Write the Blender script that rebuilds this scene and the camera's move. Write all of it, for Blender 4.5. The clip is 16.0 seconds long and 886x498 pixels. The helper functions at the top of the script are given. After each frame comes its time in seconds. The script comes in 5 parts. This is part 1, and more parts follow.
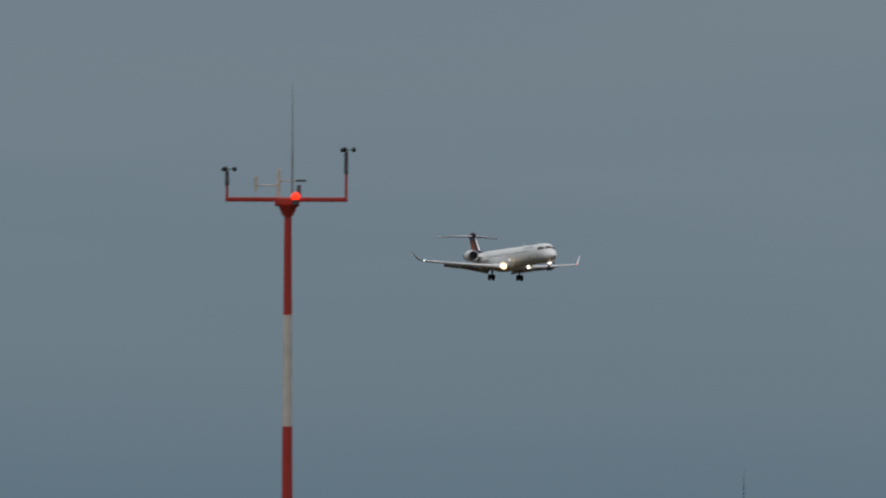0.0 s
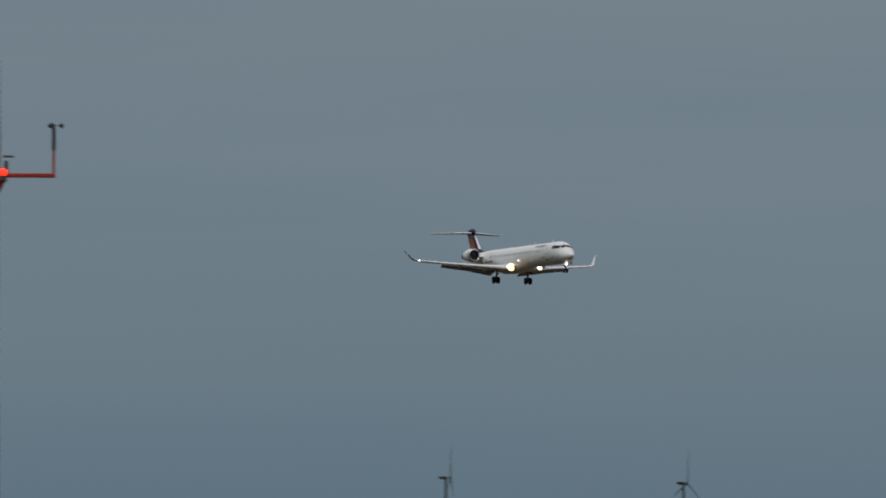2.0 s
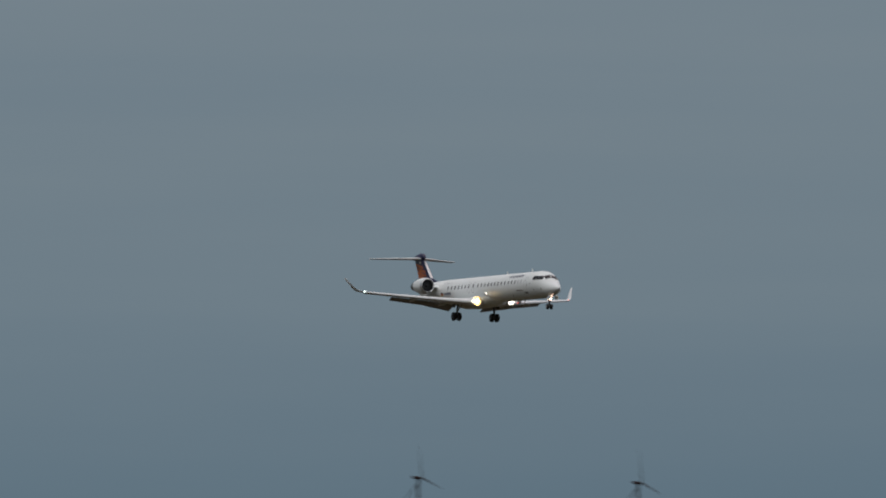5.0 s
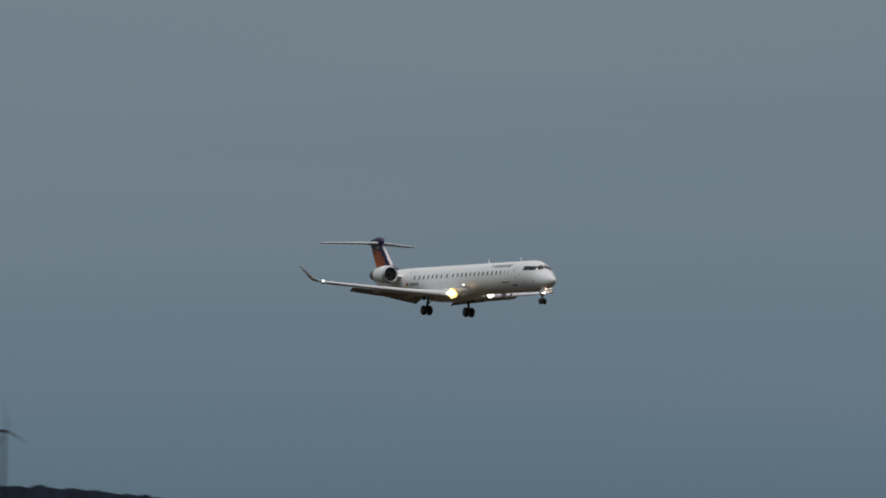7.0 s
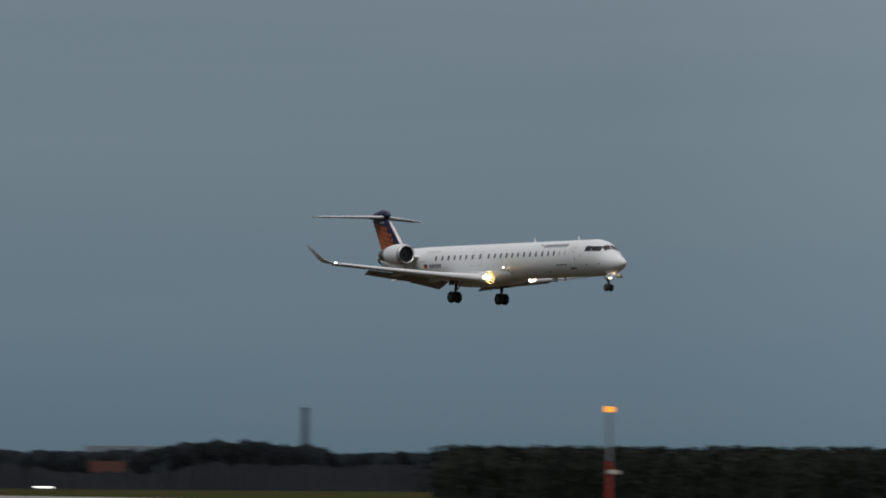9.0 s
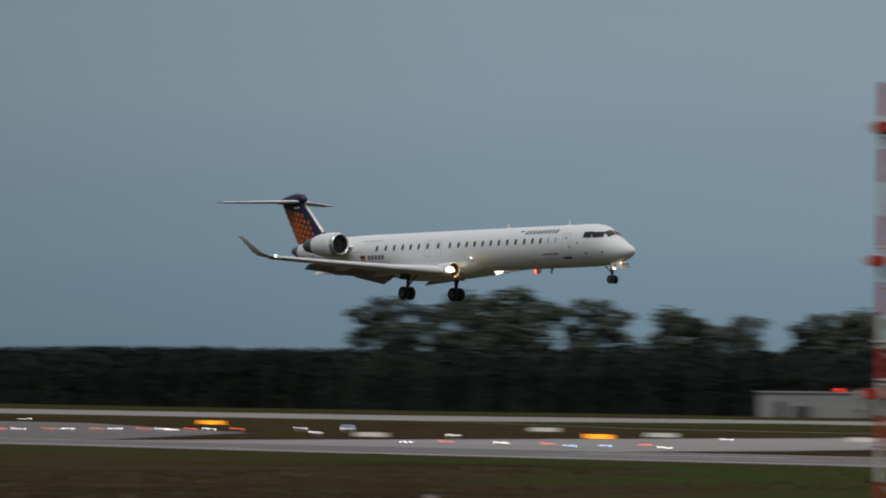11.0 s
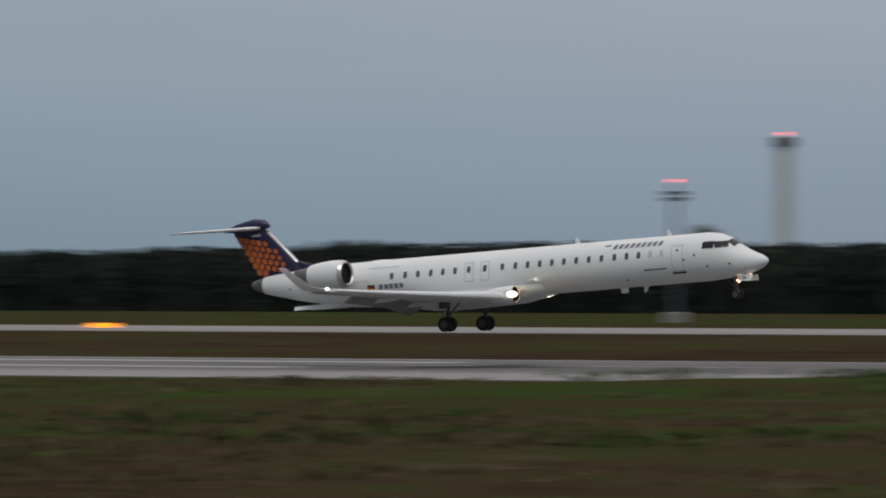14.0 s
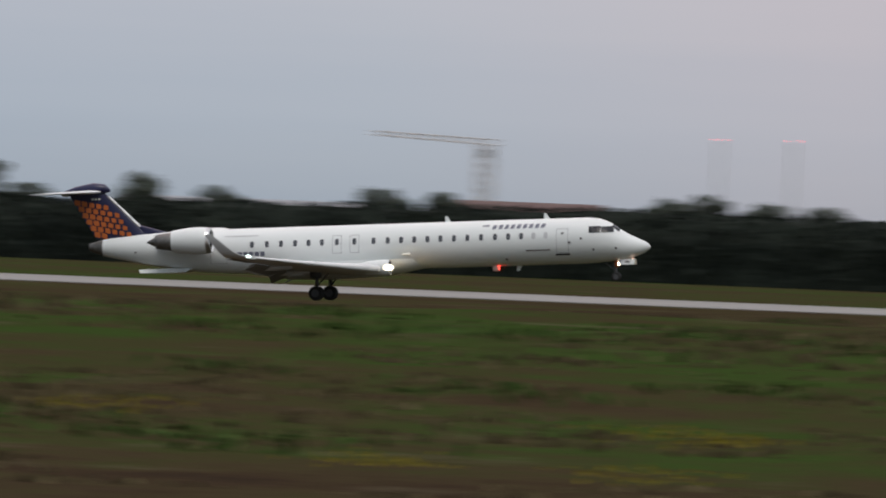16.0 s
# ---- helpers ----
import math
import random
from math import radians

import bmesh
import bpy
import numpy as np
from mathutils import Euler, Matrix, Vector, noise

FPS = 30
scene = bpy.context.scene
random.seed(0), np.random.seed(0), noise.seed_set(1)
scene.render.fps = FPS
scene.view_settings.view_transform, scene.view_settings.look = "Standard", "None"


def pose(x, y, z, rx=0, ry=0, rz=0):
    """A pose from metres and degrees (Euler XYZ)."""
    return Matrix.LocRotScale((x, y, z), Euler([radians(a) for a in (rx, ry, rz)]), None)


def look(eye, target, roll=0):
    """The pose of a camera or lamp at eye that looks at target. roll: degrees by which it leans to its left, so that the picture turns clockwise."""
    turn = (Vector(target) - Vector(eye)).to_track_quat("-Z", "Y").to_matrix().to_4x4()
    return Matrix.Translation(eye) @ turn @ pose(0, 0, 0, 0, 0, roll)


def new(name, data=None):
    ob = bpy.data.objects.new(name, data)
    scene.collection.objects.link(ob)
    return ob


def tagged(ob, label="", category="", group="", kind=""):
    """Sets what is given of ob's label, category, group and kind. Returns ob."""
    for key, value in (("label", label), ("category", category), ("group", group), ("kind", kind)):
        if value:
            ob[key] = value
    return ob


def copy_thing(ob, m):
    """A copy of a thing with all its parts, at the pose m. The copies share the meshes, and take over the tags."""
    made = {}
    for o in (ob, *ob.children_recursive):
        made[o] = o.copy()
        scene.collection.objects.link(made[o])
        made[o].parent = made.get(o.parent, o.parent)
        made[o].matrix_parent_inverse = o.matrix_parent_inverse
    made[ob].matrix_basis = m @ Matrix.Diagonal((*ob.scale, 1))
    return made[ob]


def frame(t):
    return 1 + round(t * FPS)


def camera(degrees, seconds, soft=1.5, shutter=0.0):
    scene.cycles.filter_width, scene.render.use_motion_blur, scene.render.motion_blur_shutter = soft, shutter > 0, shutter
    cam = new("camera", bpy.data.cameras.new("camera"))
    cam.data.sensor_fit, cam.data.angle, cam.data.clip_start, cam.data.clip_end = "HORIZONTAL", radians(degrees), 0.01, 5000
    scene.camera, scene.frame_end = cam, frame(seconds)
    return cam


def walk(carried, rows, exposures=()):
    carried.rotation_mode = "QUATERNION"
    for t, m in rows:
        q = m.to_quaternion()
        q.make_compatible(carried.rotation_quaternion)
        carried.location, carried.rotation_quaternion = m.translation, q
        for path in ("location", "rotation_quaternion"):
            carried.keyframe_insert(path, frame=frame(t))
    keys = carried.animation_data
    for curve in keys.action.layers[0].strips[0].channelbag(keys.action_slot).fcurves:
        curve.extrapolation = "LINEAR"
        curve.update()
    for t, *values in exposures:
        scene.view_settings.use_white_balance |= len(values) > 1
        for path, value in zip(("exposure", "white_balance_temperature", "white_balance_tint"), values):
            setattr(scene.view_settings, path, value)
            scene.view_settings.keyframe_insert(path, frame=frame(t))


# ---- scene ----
# The camera stands still on a rise beside the airfield and pans after the landing airliner.
# +x is the landing direction; the runway's surface is z = 0.
EYE = (0.0, 0.0, 6.5)
CAMERA_ROWS = (  # seconds, bearing, tilt, lean
    (0.0, -72.593, 2.680, 0.10),
    (0.5, -72.139, 2.845, 0.11),
    (1.0, -71.502, 2.816, 0.13),
    (1.5, -70.934, 2.657, 0.14),
    (2.0, -70.395, 2.509, 0.15),
    (2.5, -69.737, 2.477, 0.17),
    (3.0, -68.892, 2.655, 0.18),
    (3.5, -68.014, 2.799, 0.20),
    (4.0, -67.080, 2.722, 0.22),
    (4.5, -66.088, 2.604, 0.24),
    (5.0, -65.036, 2.472, 0.27),
    (5.5, -63.925, 2.352, 0.29),
    (6.0, -62.755, 2.277, 0.31),
    (6.5, -61.525, 2.214, 0.32),
    (7.0, -60.277, 2.110, 0.34),
    (7.5, -58.970, 1.916, 0.35),
    (8.0, -57.607, 1.744, 0.37),
    (8.5, -56.168, 1.626, 0.39),
    (9.0, -54.595, 1.574, 0.42),
    (9.5, -52.893, 1.397, 0.47),
    (10.0, -51.005, 1.193, 0.53),
    (10.5, -48.869, 0.986, 0.58),
    (11.0, -46.424, 0.867, 0.60),
    (11.5, -44.013, 0.752, 0.20),
    (12.0, -41.250, 0.572, 0.30),
    (12.5, -37.948, 0.416, 0.70),
    (13.0, -34.910, 0.203, 0.55),
    (13.5, -31.833, 0.048, 0.00),
    (14.0, -28.127, 0.029, 0.00),
    (14.5, -23.994, -0.038, 0.00),
    (15.0, -19.622, -0.211, -0.10),
    (15.5, -15.102, -0.298, 0.70),
    (16.0, -11.100, -0.305, 2.20),
)
FLIGHT_ROWS = (  # seconds, x, y, z of the main wheels, pitch, heading, bank
    (0.0, -999.85, 322.52, 51.30, 0.30, 1.78, -0.50),
    (0.5, -961.71, 319.22, 49.09, 0.32, 1.64, -0.54),
    (1.0, -926.26, 317.47, 46.89, 0.35, 1.44, -0.59),
    (1.5, -893.01, 316.23, 44.70, 0.38, 1.23, -0.63),
    (2.0, -861.30, 315.60, 42.47, 0.41, 0.99, -0.67),
    (2.5, -830.81, 315.01, 40.40, 0.43, 0.76, -0.71),
    (3.0, -801.01, 314.77, 38.69, 0.44, 0.51, -0.76),
    (3.5, -771.79, 314.31, 37.03, 0.45, 0.29, -0.80),
    (4.0, -742.30, 316.68, 35.35, 0.43, -0.12, -0.88),
    (4.5, -713.70, 319.64, 33.69, 0.38, -0.56, -0.96),
    (5.0, -685.69, 322.81, 32.01, 0.31, -1.01, -1.04),
    (5.5, -658.05, 325.86, 30.32, 0.24, -1.45, -1.12),
    (6.0, -630.89, 328.09, 28.61, 0.17, -1.83, -1.20),
    (6.5, -604.31, 328.98, 26.88, 0.12, -2.09, -1.27),
    (7.0, -577.31, 330.10, 25.13, 0.10, -2.37, -1.33),
    (7.5, -548.74, 330.92, 23.37, 0.11, -2.67, -1.40),
    (8.0, -518.74, 330.87, 21.59, 0.15, -2.93, -1.40),
    (8.5, -488.58, 330.39, 19.80, 0.20, -3.13, -1.40),
    (9.0, -459.28, 329.69, 17.97, 0.31, -3.23, -1.23),
    (9.5, -431.48, 329.13, 16.09, 0.51, -3.23, -1.07),
    (10.0, -404.96, 329.72, 14.21, 0.80, -3.22, -0.90),
    (10.5, -379.53, 332.07, 12.37, 1.14, -3.27, -0.65),
    (11.0, -354.83, 336.67, 10.59, 1.50, -3.45, -0.40),
    (11.5, -330.25, 342.75, 8.87, 1.94, -3.78, -0.20),
    (12.0, -305.54, 349.11, 7.18, 2.10, -4.06, 0.00),
    (12.5, -280.45, 355.78, 5.60, 2.50, -4.15, 0.00),
    (13.0, -253.66, 362.20, 4.00, 3.10, -3.89, 0.00),
    (13.5, -227.42, 369.74, 2.75, 4.00, -3.40, 0.02),
    (14.0, -201.22, 379.32, 2.08, 4.21, -3.17, 0.40),
    (14.5, -174.21, 390.08, 1.60, 4.30, -2.73, 1.00),
    (15.0, -148.73, 407.12, 1.22, 4.24, -1.44, 1.10),
    (15.5, -122.08, 424.39, 0.97, 4.12, -0.38, 0.30),
    (16.0, -93.41, 440.20, 0.80, 4.00, 0.67, 0.00),
)
cam = camera(6.647, 16.0, soft=1.85, shutter=0.7)


def sight(bearing, tilt, lean):
    b, e = radians(bearing), radians(tilt)
    way = Vector((math.sin(b) * math.cos(e), math.cos(b) * math.cos(e), math.sin(e)))
    return look(EYE, Vector(EYE) + way * 100, lean)


walk(cam, [(t, sight(b, e, r)) for t, b, e, r in CAMERA_ROWS],
     exposures=((0.0, 0.0), (8.5, 0.0), (11.0, -0.03), (12.5, 0.06), (14.0, 0.06), (14.5, 0.08), (15.0, 0.24), (16.0, 0.40)))


# ---- light: a dull evening sky, brightest overhead ----
def sky():
    world = bpy.data.worlds.new("evening_sky")
    scene.world = world
    world.use_nodes = True
    nt = world.node_tree
    nt.nodes.clear()
    out = nt.nodes.new("ShaderNodeOutputWorld")
    back = nt.nodes.new("ShaderNodeBackground")
    air = nt.nodes.new("ShaderNodeTexSky")
    air.sky_type = "NISHITA"
    air.sun_disc = False
    air.sun_elevation, air.sun_rotation = radians(4), radians(150)
    co = nt.nodes.new("ShaderNodeTexCoord")
    sep = nt.nodes.new("ShaderNodeSeparateXYZ")
    nt.links.new(co.outputs["Generated"], sep.inputs[0])
    # cloud layer by height above the horizon
    up = nt.nodes.new("ShaderNodeValToRGB")
    cr = up.color_ramp
    cr.elements[0].position, cr.elements[0].color = 0.0, (0.088, 0.136, 0.172, 1)
    cr.elements[1].position, cr.elements[1].color = 1.0, (0.50, 0.515, 0.545, 1)
    for p, c in ((0.012, (0.101, 0.154, 0.195, 1)), (0.035, (0.130, 0.179, 0.217, 1)),
                 (0.07, (0.146, 0.190, 0.226, 1)), (0.12, (0.165, 0.205, 0.24, 1)), (0.45, (0.25, 0.27, 0.295, 1))):
        e = cr.elements.new(p)
        e.color = c
    nt.links.new(sep.outputs["Z"], up.inputs[0])
    # the sky pales and turns pinkish towards the bearing of the sunset
    east = nt.nodes.new("ShaderNodeMapRange")
    east.inputs["From Min"].default_value, east.inputs["From Max"].default_value = -0.80, 0.40
    nt.links.new(sep.outputs["X"], east.inputs["Value"])
    tint = nt.nodes.new("ShaderNodeValToRGB")
    tr = tint.color_ramp
    tr.elements[0].position, tr.elements[0].color = 0.0, (1.07, 1.09, 1.11, 1)
    tr.elements[1].position, tr.elements[1].color = 1.0, (1.7, 1.68, 1.68, 1)
    for p, c in ((0.067, (1.60, 1.59, 1.59, 1)), (0.225, (2.14, 1.89, 1.85, 1)), (0.375, (2.55, 2.02, 1.95, 1)),
                 (0.50, (2.95, 2.18, 2.00, 1)), (0.55, (3.30, 2.20, 1.96, 1)), (0.66, (2.1, 1.9, 1.85, 1))):
        e = tr.elements.new(p)
        e.color = c
    nt.links.new(east.outputs[0], tint.inputs[0])
    mul = nt.nodes.new("ShaderNodeMixRGB")
    mul.blend_type, mul.inputs[0].default_value = "MULTIPLY", 1.0
    # the glow lies to the north; the southern sky is dull
    north = nt.nodes.new("ShaderNodeMapRange")
    north.inputs["From Min"].default_value, north.inputs["From Max"].default_value = -0.25, 0.35
    nt.links.new(sep.outputs["Y"], north.inputs["Value"])
    glow = nt.nodes.new("ShaderNodeMixRGB")
    glow.inputs[1].default_value = (1.05, 1.07, 1.09, 1)
    nt.links.new(north.outputs[0], glow.inputs[0])
    nt.links.new(tint.outputs[0], glow.inputs[2])
    nt.links.new(up.outputs[0], mul.inputs[1])
    nt.links.new(glow.outputs[0], mul.inputs[2])
    # faint streaks of cloud
    mp = nt.nodes.new("ShaderNodeMapping")
    mp.inputs["Scale"].default_value = (3, 3, 42)
    nt.links.new(co.outputs["Generated"], mp.inputs[0])
    nz = nt.nodes.new("ShaderNodeTexNoise")
    nz.inputs["Scale"].default_value, nz.inputs["Detail"].default_value = 2.2, 4
    nt.links.new(mp.outputs[0], nz.inputs["Vector"])
    nr = nt.nodes.new("ShaderNodeMapRange")
    nr.inputs["From Min"].default_value, nr.inputs["From Max"].default_value = 0.25, 0.75
    hue = nt.nodes.new("ShaderNodeMixRGB")
    hue.inputs[1].default_value, hue.inputs[2].default_value = (0.955, 0.970, 0.985, 1), (1.055, 1.030, 1.015, 1)
    nt.links.new(nz.outputs["Fac"], nr.inputs["Value"])
    mul2 = nt.nodes.new("ShaderNodeMixRGB")
    mul2.blend_type, mul2.inputs[0].default_value = "MULTIPLY", 1.0
    nt.links.new(mul.outputs[0], mul2.inputs[1])
    nt.links.new(nr.outputs[0], hue.inputs[0])
    nt.links.new(hue.outputs[0], mul2.inputs[2])
    dim = nt.nodes.new("ShaderNodeMixRGB")
    dim.blend_type, dim.inputs[0].default_value = "ADD", 0.004
    nt.links.new(mul2.outputs[0], dim.inputs[1])
    nt.links.new(air.outputs[0], dim.inputs[2])
    nt.links.new(dim.outputs[0], back.inputs["Color"])
    back.inputs["Strength"].default_value = 1.0
    nt.links.new(back.outputs[0], out.inputs["Surface"])
    lamp = bpy.data.lights.new("evening_sun", "SUN")
    lamp.energy, lamp.angle, lamp.color = 0.98, radians(30), (1.0, 0.93, 0.88)
    sun = new("evening_sun", lamp)
    sun.matrix_world = look((0, 0, 0), (-0.25, 0.50, -0.83))


sky()


# ---- materials ----
def material(name, build):
    m = bpy.data.materials.new(name)
    m.use_nodes = True
    nt = m.node_tree
    build(nt, nt.nodes["Principled BSDF"])
    return m


def node(nt, kind, **values):
    n = nt.nodes.new(kind)
    for k, v in values.items():
        n.inputs[k.replace("_", " ")].default_value = v
    return n


def varied(name, dark, light, rough=0.6, metal=0.0, fine=8.0, coarse=0.6, bump=0.0, stretch=(1, 1, 1), spread=(0.3, 0.7), island=0.0, spec=None):
    """Two colours mixed by a coarse and a fine noise, in metres."""
    def build(nt, b):
        co = nt.nodes.new("ShaderNodeTexCoord")
        mp = nt.nodes.new("ShaderNodeMapping")
        mp.inputs["Scale"].default_value = stretch
        nt.links.new(co.outputs["Object"], mp.inputs[0])
        n1 = node(nt, "ShaderNodeTexNoise", Scale=coarse, Detail=5.0)
        n2 = node(nt, "ShaderNodeTexNoise", Scale=fine, Detail=6.0)
        for n in (n1, n2):
            nt.links.new(mp.outputs[0], n.inputs["Vector"])
        add = nt.nodes.new("ShaderNodeMath")
        add.operation = "ADD"
        nt.links.new(n1.outputs["Fac"], add.inputs[0])
        nt.links.new(n2.outputs["Fac"], add.inputs[1])
        half = nt.nodes.new("ShaderNodeMapRange")
        half.inputs["From Min"].default_value, half.inputs["From Max"].default_value = 2 * spread[0], 2 * spread[1]
        nt.links.new(add.outputs[0], half.inputs["Value"])
        mix = nt.nodes.new("ShaderNodeMixRGB")
        mix.inputs[1].default_value, mix.inputs[2].default_value = (*dark, 1), (*light, 1)
        nt.links.new(half.outputs[0], mix.inputs[0])
        last = mix
        if island:
            geo = nt.nodes.new("ShaderNodeNewGeometry")
            mr = nt.nodes.new("ShaderNodeMapRange")
            mr.inputs["To Min"].default_value, mr.inputs["To Max"].default_value = 1 - island, 1 + island
            nt.links.new(geo.outputs["Random Per Island"], mr.inputs["Value"])
            sc = nt.nodes.new("ShaderNodeMixRGB")
            sc.blend_type, sc.inputs[0].default_value = "MULTIPLY", 1.0
            nt.links.new(mix.outputs[0], sc.inputs[1])
            nt.links.new(mr.outputs[0], sc.inputs[2])
            last = sc
        nt.links.new(last.outputs[0], b.inputs["Base Color"])
        b.inputs["Roughness"].default_value, b.inputs["Metallic"].default_value = rough, metal
        if rough >= 0.9 or spec is not None:
            b.inputs["Specular IOR Level"].default_value = 0.05 if spec is None else spec
        if bump:
            bp = node(nt, "ShaderNodeBump", Strength=bump, Distance=0.02)
            nt.links.new(n2.outputs["Fac"], bp.inputs["Height"])
            nt.links.new(bp.outputs[0], b.inputs["Normal"])
    return material(name, build)


def glowing(name, colour, strength):
    def build(nt, b):
        b.inputs["Base Color"].default_value = (*[c * 0.15 for c in colour], 1)
        b.inputs["Emission Color"].default_value = (*colour, 1)
        b.inputs["Emission Strength"].default_value = strength
    return material(name, build)


def meadow(name):
    def build(nt, b):
        co = nt.nodes.new("ShaderNodeTexCoord")
        big = node(nt, "ShaderNodeTexNoise", Scale=0.022, Detail=6.0, Roughness=0.6)
        mid = node(nt, "ShaderNodeTexNoise", Scale=0.16, Detail=6.0, Roughness=0.65)
        tiny = node(nt, "ShaderNodeTexNoise", Scale=3.0, Detail=5.0)
        for n in (big, mid, tiny):
            nt.links.new(co.outputs["Object"], n.inputs["Vector"])
        add = nt.nodes.new("ShaderNodeMath")
        add.operation = "ADD"
        nt.links.new(big.outputs["Fac"], add.inputs[0])
        nt.links.new(mid.outputs["Fac"], add.inputs[1])
        ramp = nt.nodes.new("ShaderNodeValToRGB")
        c = ramp.color_ramp
        c.elements[0].position, c.elements[0].color = 0.37, (0.033, 0.0235, 0.016, 1)
        c.elements[1].position, c.elements[1].color = 0.62, (0.033, 0.056, 0.014, 1)
        for p, col in ((0.43, (0.040, 0.028, 0.0175, 1)), (0.485, (0.047, 0.037, 0.020, 1)), (0.525, (0.043, 0.040, 0.018, 1))):
            c.elements.new(p).color = col
        # greener strips along the runway's verge and beyond the taxiway, drier ones between
        place = nt.nodes.new("ShaderNodeSeparateXYZ")
        nt.links.new(co.outputs["Object"], place.inputs[0])
        band = nt.nodes.new("ShaderNodeMapRange")
        band.inputs["From Max"].default_value = 1000.0
        nt.links.new(place.outputs["Y"], band.inputs["Value"])
        lush = nt.nodes.new("ShaderNodeValToRGB")
        lr = lush.color_ramp
        lr.elements[0].position, lr.elements[0].color = 0.0, (0.64, 0.64, 0.64, 1)
        lr.elements[1].position, lr.elements[1].color = 1.0, (0.5, 0.5, 0.5, 1)
        for p, v in ((0.345, 0.64), (0.40, 0.44), (0.54, 0.44), (0.60, 0.60)):
            lr.elements.new(p).color = (v, v, v, 1)
        nt.links.new(band.outputs[0], lush.inputs[0])
        # the green verge gives way to dry grass along a line oblique to the runway
        slant = nt.nodes.new("ShaderNodeMath")
        slant.operation, slant.inputs[1].default_value = "MULTIPLY_ADD", 0.48
        nt.links.new(place.outputs["X"], slant.inputs[0])
        nt.links.new(place.outputs["Y"], slant.inputs[2])
        verge = nt.nodes.new("ShaderNodeMapRange")
        for slot, v in (("From Min", 128.0), ("From Max", 182.0), ("To Min", 0.43), ("To Max", 0.64)):
            verge.inputs[slot].default_value = v
        nt.links.new(slant.outputs[0], verge.inputs["Value"])
        least = nt.nodes.new("ShaderNodeMath")
        least.operation = "MINIMUM"
        nt.links.new(lush.outputs[0], least.inputs[0])
        nt.links.new(verge.outputs[0], least.inputs[1])
        more = nt.nodes.new("ShaderNodeMath")
        more.operation = "ADD"
        nt.links.new(add.outputs[0], more.inputs[0])
        nt.links.new(least.outputs[0], more.inputs[1])
        less = nt.nodes.new("ShaderNodeMath")
        less.operation, less.inputs[1].default_value = "SUBTRACT", 0.5
        nt.links.new(more.outputs[0], less.inputs[0])
        add = less
        half = nt.nodes.new("ShaderNodeMath")
        half.operation, half.inputs[1].default_value = "MULTIPLY", 0.5
        nt.links.new(add.outputs[0], half.inputs[0])
        nt.links.new(half.outputs[0], ramp.inputs[0])
        fine = nt.nodes.new("ShaderNodeMapRange")
        fine.inputs["To Min"].default_value, fine.inputs["To Max"].default_value = 0.6, 1.4
        nt.links.new(tiny.outputs["Fac"], fine.inputs["Value"])
        mul = nt.nodes.new("ShaderNodeMixRGB")
        mul.blend_type, mul.inputs[0].default_value = "MULTIPLY", 1.0
        nt.links.new(ramp.outputs[0], mul.inputs[1])
        nt.links.new(fine.outputs[0], mul.inputs[2])
        # bleached straw and reddish sorrel in patches
        last = mul
        for scale, low, high, tone in ((0.13, 0.56, 0.72, (0.086, 0.075, 0.046, 1)), (0.42, 0.60, 0.76, (0.054, 0.033, 0.024, 1))):
            spot = node(nt, "ShaderNodeTexNoise", Scale=scale, Detail=7.0, Roughness=0.7)
            nt.links.new(co.outputs["Object"], spot.inputs["Vector"])
            cut = nt.nodes.new("ShaderNodeMapRange")
            cut.inputs["From Min"].default_value, cut.inputs["From Max"].default_value, cut.inputs["To Max"].default_value = low, high, 0.75
            nt.links.new(spot.outputs["Fac"], cut.inputs["Value"])
            over = nt.nodes.new("ShaderNodeMixRGB")
            over.inputs[2].default_value = tone
            nt.links.new(cut.outputs[0], over.inputs[0])
            nt.links.new(last.outputs[0], over.inputs[1])
            last = over
        nt.links.new(last.outputs[0], b.inputs["Base Color"])
        b.inputs["Roughness"].default_value = 0.95
        b.inputs["Specular IOR Level"].default_value = 0.0
    return material(name, build)


M_GRASS = meadow("meadow_grass")
M_TUFT = varied("grass_tufts", (0.070, 0.055, 0.030), (0.130, 0.104, 0.056), 0.95, fine=1.5, coarse=0.05, island=0.45)
M_WEED = varied("dark_green_weeds", (0.034, 0.060, 0.016), (0.062, 0.098, 0.026), 0.95, fine=1.5, coarse=0.06, island=0.4)
M_FLOWER = varied("yellow_weed_flowers", (0.10, 0.085, 0.012), (0.17, 0.14, 0.02), 0.9, fine=3.0, coarse=0.5)
M_ASPHALT = varied("worn_asphalt", (0.12, 0.118, 0.118), (0.19, 0.187, 0.187), 0.9, fine=0.7, coarse=0.03, stretch=(0.15, 1, 1))
M_CONCRETE = varied("pale_concrete", (0.21, 0.205, 0.198), (0.31, 0.305, 0.295), 0.9, fine=0.5, coarse=0.04, stretch=(0.2, 1, 1))
M_LINE = varied("worn_white_marking", (0.26, 0.26, 0.255), (0.34, 0.34, 0.33), 0.8, fine=2.0, coarse=0.2)
M_WHITE = varied("white_aircraft_paint", (0.735, 0.765, 0.765), (0.815, 0.84, 0.83), 0.45, fine=1.2, coarse=0.25, stretch=(0.4, 1, 1.5), spec=0.25)
M_WING = varied("grey_wing_paint", (0.66, 0.67, 0.68), (0.75, 0.755, 0.76), 0.55, fine=2.0, coarse=0.4, spec=0.2)
# grey darkened and warmed for underside shade and grime
M_FLAP = varied("shaded_grey_flap_paint", (0.27, 0.26, 0.255), (0.36, 0.35, 0.34), 0.55, fine=2.0, coarse=0.4, spec=0.2)
